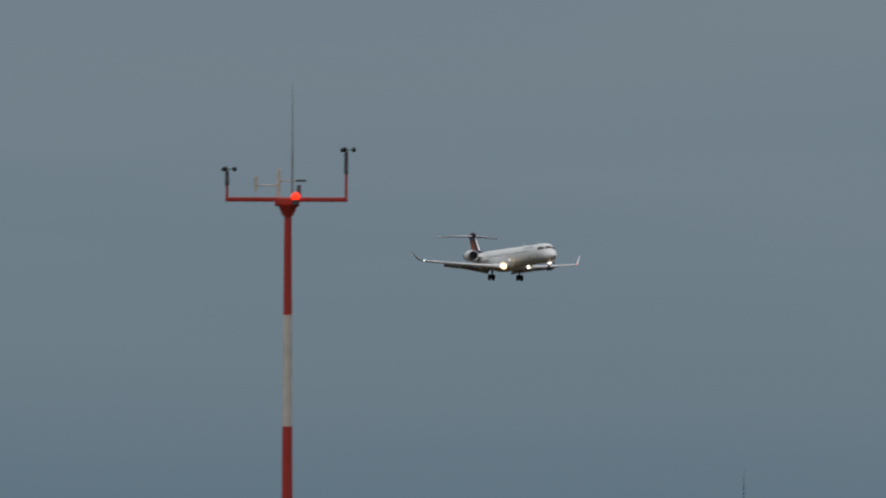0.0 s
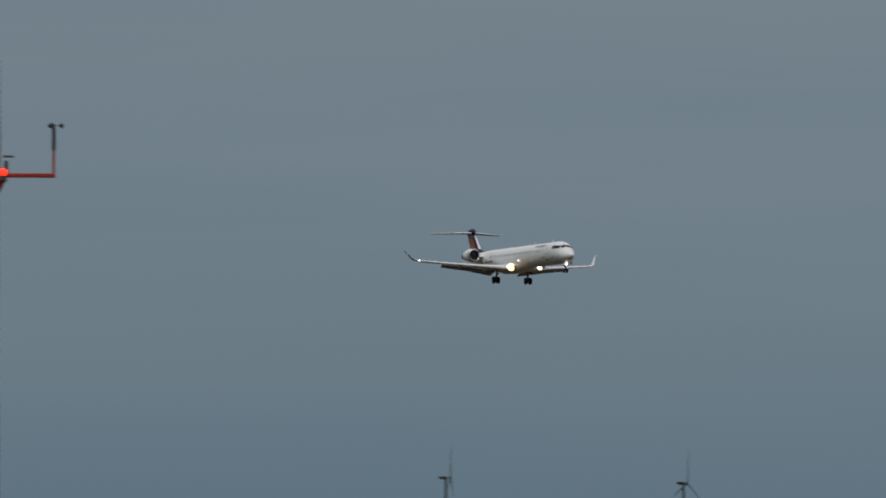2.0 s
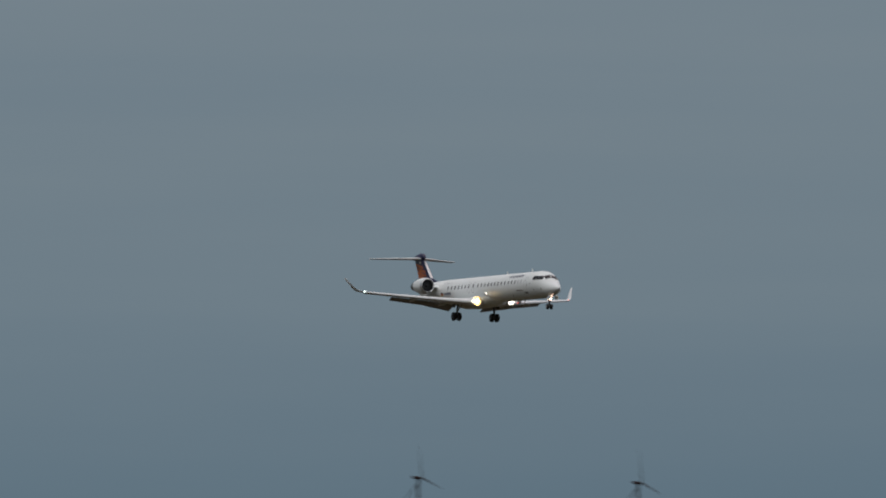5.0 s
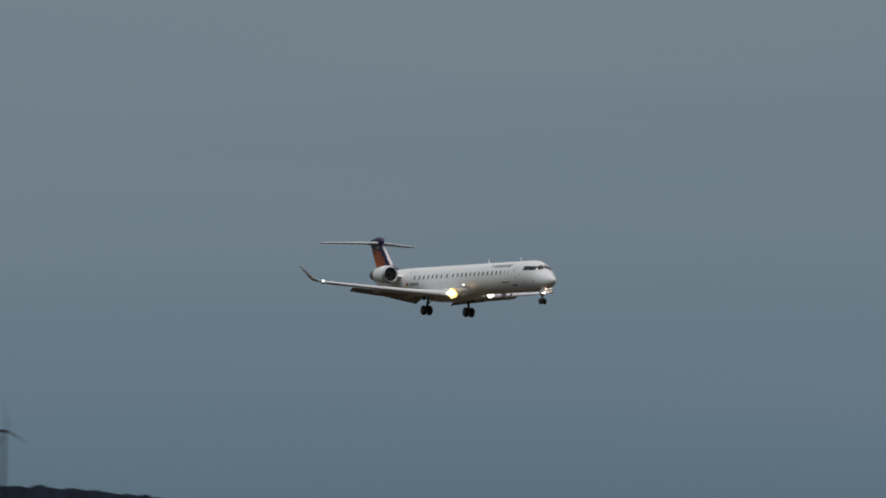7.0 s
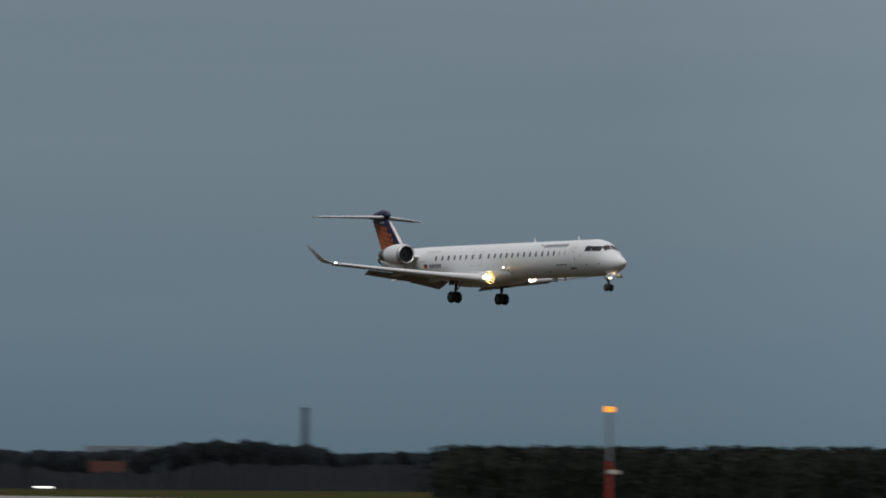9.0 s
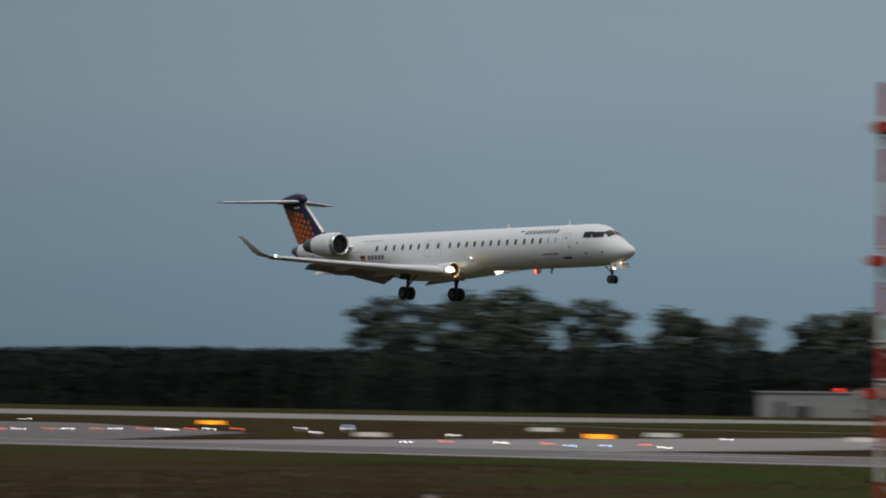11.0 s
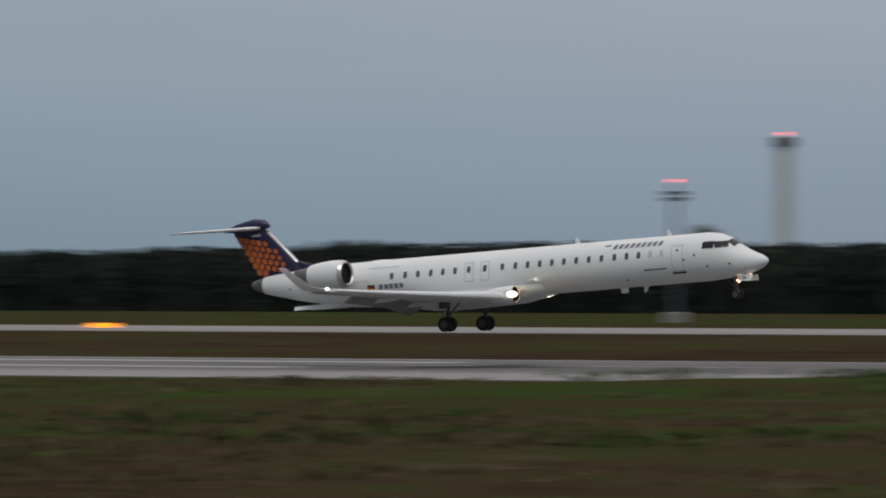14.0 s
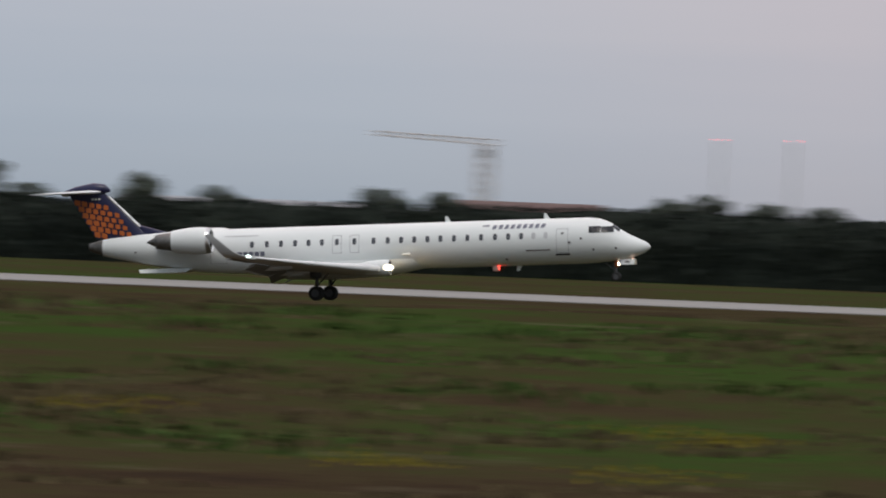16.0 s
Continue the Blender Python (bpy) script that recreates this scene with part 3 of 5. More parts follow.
            part("flap" if drop > 10 else "aileron", loft(B(), ring), M_FLAP, wing, "lowered grey flap" if drop > 10 else "", True)
        for y, l, z in ((3.2, 19.9, -1.40), (6.2, 20.3, -1.08)):
            part("flap_fairing", ball(B(), (NOSE - l - 1.0, side * y, AXIS + z), 0.16, (7.5, 0.9, 1.0), 12, 8), M_WING, wing, "pale flap track fairing", True)
        # wing-root landing lamp in an added rounded housing, lens on its outer side
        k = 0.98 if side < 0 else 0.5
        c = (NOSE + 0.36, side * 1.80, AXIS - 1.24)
        house = part("lamp_housing", turned(B(), ((-15.70, 0.455 * k), (-15.585, 0.457 * k), (-15.572, 0.464 * k), (-15.60, 0.475 * k), (-16.0, 0.49 * k), (-16.9, 0.42 * k), (-17.8, 0.20 * k)), c, 28), M_WHITE, wing, "added white rounded housing round the lamp face", True)
        # wide ring and core stand in for the lamp's glare
        face = part("glare_ring", turned(B(), ((-15.695, 0.27 * k), (-15.695, 0.435 * k)), c, 24), G_LANDING if side < 0 else G_WHITE, house, "oversized lamp face standing in for glare")
        part("glare_core", turned(B(), ((-15.67, 0.001), (-15.675, 0.15 * k), (-15.694, 0.272 * k)), c, 24), G_CORE if side < 0 else G_WHITE, face, "white core of the drawn glare")
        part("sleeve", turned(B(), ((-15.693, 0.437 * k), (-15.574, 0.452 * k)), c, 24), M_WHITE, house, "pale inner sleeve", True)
        # added upright black vanes block the glare ring from the side
        for i in range(-4, 5) if side < 0 else ():
            d = 0.092 * k * i
            half = math.sqrt((0.43 * k) ** 2 - d * d)
            part("blocking_vane", box(B(), (c[0] - 15.634, c[1] + d, c[2]), (0.11, 0.004, 2 * half)), M_BAFFLE, house)
        # the lens is drawn large enough to take in its own glare
        part("side_lens", ball(B(), (NOSE - 15.26, side * (1.80 + 0.36 * k), AXIS - 1.24), 0.20, (1.7, 1.15, 0.95), 20, 12), G_LENS, house, "bright white oval lens, enlarged for its glare", True)
        part("wingtip_light", ball(B(), (NOSE - 21.72, side * 11.15, AXIS - 0.39), 0.10 if side < 0 else 0.06, (1.5, 1.0, 0.9), 12, 8), G_TIP if side < 0 else G_NAVRED, wing, "white wingtip light" if side < 0 else "small red wingtip light", True)
    # landing lamp's reflection on the hull, made as a shrouded glowing disc
    c = (NOSE - 14.2, -1.35, AXIS - 0.50)
    lamp = part("hull_glint_shroud", turned(B(), ((0.0, 0.06), (0.10, 0.062), (0.105, 0.07), (0.0, 0.075), (-0.4, 0.02)), c, 16), M_WHITE, hull, "small white shroud added round the hull glint", True)
    part("hull_glint", turned(B(), ((0.03, 0.001), (0.025, 0.06)), c, 16), G_WHITE, lamp, "glowing disc standing in for a reflection on the hull")
    # engines
    for side in (-1, 1):
        c = (NOSE, side * 2.55, AXIS + 0.68)
        eng = part("engine", turned(B(), ((-25.78, 0.60), (-25.72, 0.65), (-25.75, 0.70), (-25.95, 0.775), (-26.4, 0.80), (-27.0, 0.785), (-27.6, 0.71), (-28.05, 0.62), (-28.02, 0.55)), c), M_WHITE, jet, "white engine nacelle", True)
        part("intake_lip", turned(B(), ((-25.78, 0.612), (-25.72, 0.635), (-25.695, 0.66), (-25.71, 0.69), (-25.80, 0.735), (-25.95, 0.782)), c), M_METAL, eng, "bare metal intake lip", True)
        # near-black fan and inner wall hold the shade of the intake
        part("fan", turned(B(), ((-25.86, 0.005), (-25.90, 0.06), (-26.0, 0.13), (-26.02, 0.14), (-26.02, 0.60), (-25.80, 0.607)), c), M_DARK, eng, "fan painted near black for the shade inside the intake", True)
        part("core_nozzle", turned(B(), ((-27.9, 0.50), (-28.2, 0.525), (-28.75, 0.46), (-29.05, 0.41), (-29.08, 0.36)), c), M_EXHAUST, eng, "heat-stained exhaust nozzle", True)
        part("exhaust_cone", turned(B(), ((-28.8, 0.33), (-29.1, 0.28), (-29.6, 0.03)), c), M_EXHAUST, eng, "pointed exhaust cone", True)
        part("pylon", loft(B(), [[(NOSE - l - u * k, side * y, AXIS + 0.55 + v * 0.34) for u, v in FOIL] for y, l, k in ((0.9, 26.0, 3.4), (1.9, 26.3, 2.8))]), M_WHITE, eng, "", True)
    # tail
    fin_secs = ((1.0, 29.9, 3.3, 0.42), (1.8, 30.7, 3.0, 0.38), (3.80, 32.7, 2.2, 0.28))
    fin = part("fin", loft(B(), [foil_ring(l, c, t, (0, z), True) for z, l, c, t in fin_secs]), M_NAVY, jet, "navy fin with a grid of orange squares", True)
    part("dorsal_fillet", loft(B(), [foil_ring(l, c, t, (0, z), True) for z, l, c, t in ((0.95, 28.4, 3.6, 0.42), (1.28, 28.9, 2.4, 0.36), (1.75, 30.55, 1.0, 0.2))]), M_NAVY, fin, "navy dorsal fillet", True)
    part("fin_leading_edge", loft(B(), [foil_ring(l - 0.12, 0.36, t * 0.85, (0, z), True) for z, l, c, t in ((1.65, 30.56, 1, 0.36), (2.4, 31.32, 1, 0.35), (3.5, 32.44, 1, 0.31))]), M_METAL, fin, "bare metal fin edge", True)
    bullet = [(NOSE - 32.3, 0.08, 3.86), (NOSE - 32.6, 0.25, 3.96), (NOSE - 33.3, 0.33, 3.97), (NOSE - 34.4, 0.25, 3.86), (NOSE - 35.35, 0.05, 3.74)]
    part("tail_bullet", loft(B(), [[(x, r * math.cos(2 * math.pi * i / 16), AXIS + z + r * 1.1 * math.sin(2 * math.pi * i / 16)) for i in range(16)] for x, r, z in bullet]), M_NAVY, fin, "navy fairing at the fin's top", True)
    for side in (-1, 1):
        for row in range(6):
            for col in range(8):
                ahead = 0.22 + 0.385 * col
                z = 1.30 + row * 0.385 - 0.22 * ahead
                size = 0.160 - 0.006 * col
                k = (z - 1.0) / 2.8
                lead, chord = 29.9 + 2.8 * k, 3.3 - 1.1 * k
                u = 1 - ahead / chord
                if z < 1.14 or u < 0.20:
                    continue
                half = 0.42 - 0.14 * k
                y = side * ((half * 0.5 * (1 - max(0, (u - 0.38)) / 0.66)) + 0.02)
                bm = B()
                vs = [bm.verts.new((NOSE - lead - u * chord - px * 1.1, y, AXIS + z + pz + 0.22 * px)) for px, pz in ((-size, -size * 0.7), (-size * 0.7, -size), (size * 0.7, -size), (size, -size * 0.7), (size, size * 0.7), (size * 0.7, size), (-size * 0.7, size), (-size, size * 0.7))]
                bm.faces.new(vs if side < 0 else vs[::-1])
                part("orange_square", bm, M_ORANGE, fin)
        bm = B()
        for px in range(3):
            box(bm, (NOSE - 32.95 - px * 0.2, side * 0.165, AXIS + 3.36), (0.14, 0.02, 0.12))
        part("fin_mark", bm, M_SIGNWHITE, fin, "small white mark")
        tail = part("tailplane", loft(B(), [foil_ring(l, c, t, (side * y, z)) for y, l, c, t, z in ((0.1, 32.75, 2.5, 0.24, 3.78), (1.2, 33.35, 2.15, 0.19, 3.76), (4.6, 35.15, 1.0, 0.09, 3.68))]), M_WING, jet, "pale grey tailplane", True)
        part("elevator", loft(B(), [foil_ring(l, c, t, (side * y, z)) for y, l, c, t, z in ((0.35, 34.85, 0.6, 0.10, 3.74), (4.45, 35.85, 0.40, 0.06, 3.66))]), M_FLAP, tail, "", True)
        part("strake", loft(B(), [foil_ring(l, c, 0.06, (side * y, z)) for y, l, c, z in ((0.55, 27.2, 3.4, -0.90), (0.95, 27.7, 2.7, -1.12))]), M_WHITE, jet, "white fin below the tail", True)
    # undercarriage
    for side in (-1, 1):
        gear = part("main_gear", rod(rod(rod(B(), (0.1, side * 1.9, 2.15), (0, side * 2.07, 0.5), 0.13, 0.10, 14), (0.9, side * 1.7, 1.85), (0.05, side * 2.04, 0.85), 0.05, 0.05), (0, side * 1.68, 0.43), (0, side * 2.46, 0.43), 0.07), M_DIM, jet, "dark grey main wheel leg", True)
        for off in (-0.27, 0.27):
            tyre, rim = B(), B()
            wheel(tyre, rim, (0, side * 2.07 + off, 0.43), 0.43, 0.30)
            w = part("wheel", tyre, M_RUBBER, gear, "black tyre", True)
            part("rim", rim, M_DIM, w, "dark wheel rim")
        bm = B()
        box(bm, (0.05, side * 2.36, 1.62), (0.70, 0.04, 0.62), 0.015, Euler((radians(side * 10), 0, 0)).to_matrix().to_4x4())
        part("gear_door", bm, M_DIM, gear, "dark open wheel bay door")
    x = NOSE - 2.2
    gear = part("nose_gear", rod(rod(rod(B(), (x, 0, 1.95), (x + 0.12, 0, 0.95), 0.115, 0.09, 12), (x - 0.7, 0, 1.85), (x + 0.06, 0, 1.25), 0.035), (x + 0.12, -0.28, 0.86), (x + 0.12, 0.28, 0.86), 0.045), M_DIM, jet, "dark grey nose wheel leg", True)
    for off in (-0.19, 0.19):
        tyre, rim = B(), B()
        wheel(tyre, rim, (x + 0.12, off, 0.86), 0.27, 0.19)
        w = part("wheel", tyre, M_RUBBER, gear, "small black tyre", True)
        part("rim", rim, M_DIM, w, "dark wheel rim")
    for side in (-1, 1):
        bm = B()
        box(bm, (x + 0.85, side * 0.40, 1.72), (0.85, 0.03, 0.34), 0.01, Euler((radians(side * 18), 0, 0)).to_matrix().to_4x4())
        door = part("gear_door", bm, M_WHITE, gear, "open nose wheel door")
        part("door_mark", box(B(), (x + 0.85, side * 0.425, 1.72), (0.26, 0.012, 0.09), 0.0, Euler((radians(side * 18), 0, 0)).to_matrix().to_4x4()), M_DIM, door, "small dark mark")
    part("taxi_light", ball(B(), (x + 0.18, 0, 1.62), 0.155, (1.0, 1.3, 0.95), 14, 10), G_TAXI, gear, "bright warm lamp on the nose leg")
    # the lamp's reddish halo, drawn as a painted ball round it
    part("lamp_halo", ball(B(), (x + 0.165, 0, 1.62), 0.20, (0.66, 1.15, 1.2), 14, 10), M_ORANGE, gear, "reddish ball standing in for the lamp's halo", True)
    # red belly beacon bulb; an added turning shade with a slit makes it flash
    part("beacon_bulb", ball(B(), BEACON, 0.07, (1, 1, 0.85), 14, 9), G_BEACON, hull, "glowing red belly beacon", True)
    bm = B()
    turns = [radians(9 + 342 * i / 28) for i in range(29)]
    for r in (0.215, 0.19):
        for z0, z1 in ((0.16, -0.10), (-0.10, -0.17)):
            near = 0.75 if z1 < -0.15 else 1.0
            ring = [[bm.verts.new((r * k * math.cos(a), r * k * math.sin(a), z)) for a in turns] for z, k in ((z0, 1.0), (z1, near))]
            for i in range(28):
                bm.faces.new((ring[0][i], ring[0][i + 1], ring[1][i + 1], ring[1][i]))
    bmesh.ops.create_circle(bm, cap_ends=True, segments=28, radius=0.16, matrix=Matrix.Translation((0, 0, -0.168)))
    shade = part("beacon_shade", bm, M_WHITE, hull, "small pale turning shade added to make the beacon flash", True)
    part("nose_lamp", ball(B(), (x + 1.15, -0.25, 1.85), 0.08, (1, 1, 1), 10, 7), G_NOSE, gear, "small reddish lamp under the nose")
    return jet, shade


jet, beacon_shade = airliner()


# ---- ground, runway, taxiways ----
def smoothstep(a, b, v):
    k = max(0.0, min(1.0, (v - a) / (b - a)))
    return k * k * (3 - 2 * k)


def land(x, y):
    """Height of the ground: level but for a low grassy swell between the camera and the runway, and the rise under the camera."""
    r = math.hypot(x, y)
    b = math.degrees(math.atan2(x, y))
    rise = 1.7 * smoothstep(-44, -25, b) + 1.0 * smoothstep(-25.8, -19.5, b)
    swell = rise * smoothstep(120, 280, r) * (1 - smoothstep(288, 335, r)) * (1 - smoothstep(70, 100, b))
    rough = 0.34 * noise.noise((x * 0.06, y * 0.06, 0.3)) * smoothstep(60, 120, r) * (1 - smoothstep(290, 330, r))
    knoll = 4.8 * (1 - smoothstep(4, 110, r))
    return swell + max(-0.1, rough) + knoll


def ground():
    bm = B()
    radii = [0.5, 2, 4, 7, 11, 16, 24, 34, 46, 60, 76, 94, 112] + [130 + 6 * i for i in range(36)] + [350, 370, 400, 440, 500, 580, 700, 900, 1300, 2000, 3200, 4900]
    n = 480
    prev = None
    centre = bm.verts.new((0, 0, land(0, 0)))
    for r in radii:
        ring = []
        for i in range(n):
            a = 2 * math.pi * i / n
            x, y = r * math.sin(a), r * math.cos(a)
            ring.append(bm.verts.new((x, y, land(x, y) if r < 345 else 0.0)))
        for i in range(n):
            j = (i + 1) % n
            if prev is None:
                bm.faces.new((centre, ring[j], ring[i]))
            else:
                bm.faces.new((prev[i], prev[j], ring[j], ring[i]))
        prev = ring
    ob = part("ground", bm, M_GRASS, smooth=True)
    tagged(ob, "wide airfield meadow of dull green and brown grass", "grass", kind="structure")


ground()


def sheet(name, pts, z, mat, label, category, thick=0.0):
    bm = B()
    top = [bm.verts.new((x, y, z)) for x, y in pts]
    low = [bm.verts.new((x, y, z - 0.3)) for x, y in pts]
    bm.faces.new(top)
    for i in range(len(pts)):
        j = (i + 1) % len(pts)
        bm.faces.new((top[i], low[i], low[j], top[j]))
    bmesh.ops.recalc_face_normals(bm, faces=bm.faces[:])
    return tagged(part(name, bm, mat), label, category, kind="structure")


runway = sheet("runway", [(-1400, 396), (-445, 385), (-400, 378), (-350, 373), (-322, 362), (1500, 362), (1500, 408), (-1400, 408)], 0.05, M_ASPHALT, "long grey asphalt runway with paler edges", "runway")
sheet("runway_shoulder", [(-1400, 391), (-445, 381), (-400, 374), (-350, 369), (-315, 357), (-290, 350), (-230, 345), (-180, 343), (1500, 343), (1500, 361.99), (-322.1, 361.99), (-350, 372.99), (-400, 377.99), (-445, 384.99), (-1400, 395.99)], 0.054, M_CONCRETE, "pale concrete strip along the runway", "runway")
sheet("taxiway", [(-430, 545), (1500, 545), (1500, 586), (-430, 586)], 0.05, M_CONCRETE, "pale concrete taxiway behind the grass strip", "taxiway")
sheet("holding_bay", [(-560, 562), (-430.01, 545), (-430.01, 590), (-480, 640), (-560, 690), (-640, 682), (-700, 655), (-1300, 648), (-1300, 600), (-630, 600)], 0.05, M_CONCRETE, "wide pale concrete holding bay", "taxiway")
sheet("link_taxiway", [(-1200, 408.01), (-470, 408.01), (-520, 470), (-600, 520), (-1200, 520)], 0.045, M_ASPHALT, "grey asphalt link beside the runway", "taxiway")

sheet("link_taxiway", [(-469.9, 408.02), (-410, 408.02), (-413, 431), (-422, 455), (-438, 481), (-446, 512), (-449, 547.2), (-497, 553.5), (-486, 510), (-477, 460)], 0.046, M_CONCRETE, "pale concrete link between runway and holding bay", "taxiway")
sheet("grass_island", [(-499, 554), (-560, 562.2), (-630, 600.2), (-612, 638), (-568, 632), (-527, 598)], 0.056, M_GRASS, "wedge of dull grass inside the concrete bay", "grass")


def markings():
    bm = B()
    for x0 in range(-1100, 1300, 60):
        box(bm, (x0, 385, 0.058), (30, 0.9, 0.012))
    part("centre_line", bm, M_LINE, runway, "worn white centre line")
    for x, y, w in ((550, 364.2, 1720), (50, 405.6, 2700)):
        bm = B()
        box(bm, (x, y, 0.058), (w, 0.9, 0.012))
        part("edge_line", bm, M_LINE, runway, "worn white edge line")
    for x, w in ((-240, 60), (-390, 22), (-90, 22)):
        for y in (375, 395):
            bm = B()
            box(bm, (x, y, 0.058), (w, 4.5 if w > 30 else 2.5, 0.012))
            part("touchdown_mark", bm, M_LINE, runway, "worn white touchdown bar")


markings()


# ---- field lamps, boards and signs ----
def field_lamp(name, glow, label):
    t = thing(name, label, "airfield light")
    bm = B()
    rod(bm, (0, 0, 0), (0, 0, 0.10), 0.17, 0.15, 12)
    rod(bm, (0, 0, 0.10), (0, 0, 0.28), 0.05, 0.05, 8)
    part("stem", bm, M_STEEL, t)
    part("lens", ball(B(), (0, 0, 0.32), 0.12, (1.0, 1.0, 0.62), 12, 8), glow, t, "glowing lamp lens", True)
    return t


def rows_of(proto, spots, group):
    tagged(proto, group=group)
    for i, (x, y) in enumerate(spots):
        m = pose(x, y, 0.05)
        if i == 0:
            proto.matrix_basis = m
        else:
            copy_thing(proto, m)


WHITE_SPOTS = [(-519.8 - 0.55 * i, 431 + 6.2 * i) for i in range(7)] + [(-606, 512), (-607.5, 518), (-515.7, 457), (-530, 486), (-498, 458.5), (-526.7, 489), (-437, 412), (-480.4, 458.5), (-434, 419.5), (-408.4, 412), (-453.5, 465), (-476.6, 521)]
RED_SPOTS = [(-519.5 - 0.55 * i, 428.5 + 6.2 * i) for i in range(8)] + [(-440.4, 419.6), (-428.4, 419.2), (-422.5, 424)]
BLUE_SPOTS = [(-417, 410.4), (-416.8, 414), (-553.8, 514.2)]
rows_of(field_lamp("field_lamp", G_FIELDWHITE, "small white glowing airfield lamp on a short stem"), WHITE_SPOTS, "white airfield lamps")
rows_of(field_lamp("field_lamp", G_FIELDRED, "small red glowing airfield lamp on a short stem"), RED_SPOTS, "red airfield lamps")
rows_of(field_lamp("field_lamp", G_FIELDBLUE, "small bluish glowing airfield lamp on a short stem"), BLUE_SPOTS, "bluish airfield lamps")


# five lamps on a made-up bar give a far light its bloom
def light_bar():
    t = thing("wide_light_bar", "low bar of white lamps standing in for a light's bloom", "light bar", group="approach light bars")
    part("rail", box(B(), (0, 0, 0.55), (2.8, 0.08, 0.08), 0.01), M_STEEL, t)
    for s in (-1.2, 1.2):
        part("leg", rod(B(), (s, 0, 0), (s, 0, 0.53), 0.04), M_STEEL, t)
    for i in range(5):
        part("lamp", ball(B(), (-1.2 + 0.6 * i, 0, 0.72), 0.17, (1, 1, 0.8), 12, 8), G_FIELDWHITE, t, "glowing white lamp")
    return t


bar = light_bar()
for i, (x, y) in enumerate(((-1265.6, 765.6), (-1181, 750.2))):
    m = pose(x, y, 0, 0, 0, 58)
    if i == 0:
        bar.matrix_basis = m
    else:
        copy_thing(bar, m)


def taxi_sign(w):
    t = thing("taxiway_sign", "lit amber taxiway sign on short legs in the grass", "sign", group="lit amber taxiway signs")
    part("face", box(B(), (0, 0, 0.29), (w, 0.24, 0.38), 0.02), G_AMBER, t, "glowing amber panel")
    part("hood", box(B(), (0, 0.02, 0.505), (w + 0.08, 0.30, 0.05), 0.01), M_DIM, t, "thin dark top rim")
    for s in (-1, 1):
        part("leg", rod(B(), (s * w * 0.4, 0, 0), (s * w * 0.4, 0, 0.12), 0.04), M_STEEL, t)
    return t


sign = taxi_sign(2.3)
for i, (x, y, r) in enumerate(((-308, 416, -38), (-376, 528, -38), (-334, 563, -32), (-585, 524, -48), (-478, 474, -45))):
    m = pose(x, y, 0, 0, 0, -r)
    if i == 0:
        sign.matrix_basis = m
    else:
        copy_thing(sign, m)


def marker_board():
    t = thing("marker_board", "low white marker board in the airfield grass", "marker board", group="low white marker boards")
    bm = B()
    loft(bm, [[(x, y, z) for y, z in ((-0.5, 0), (0.5, 0), (0.12, 0.42), (-0.12, 0.42))] for x in (-1.4, 1.4)])
    part("board", bm, M_SIGNWHITE, t)
    part("foot", box(B(), (0, 0, 0.02), (3.0, 1.1, 0.06), 0.01), M_STEEL, t)
    return t


board = marker_board()
for i, (x, y) in enumerate(((-603, 498), (-494.6, 462), (-535, 523), (-494, 498), (-463, 492), (-477, 543), (-414.7, 612), (-427, 634))):
    m = pose(x, y, 0, 0, 0, 42)
    if i == 0:
        board.matrix_basis = m
    else:
        copy_thing(board, m)


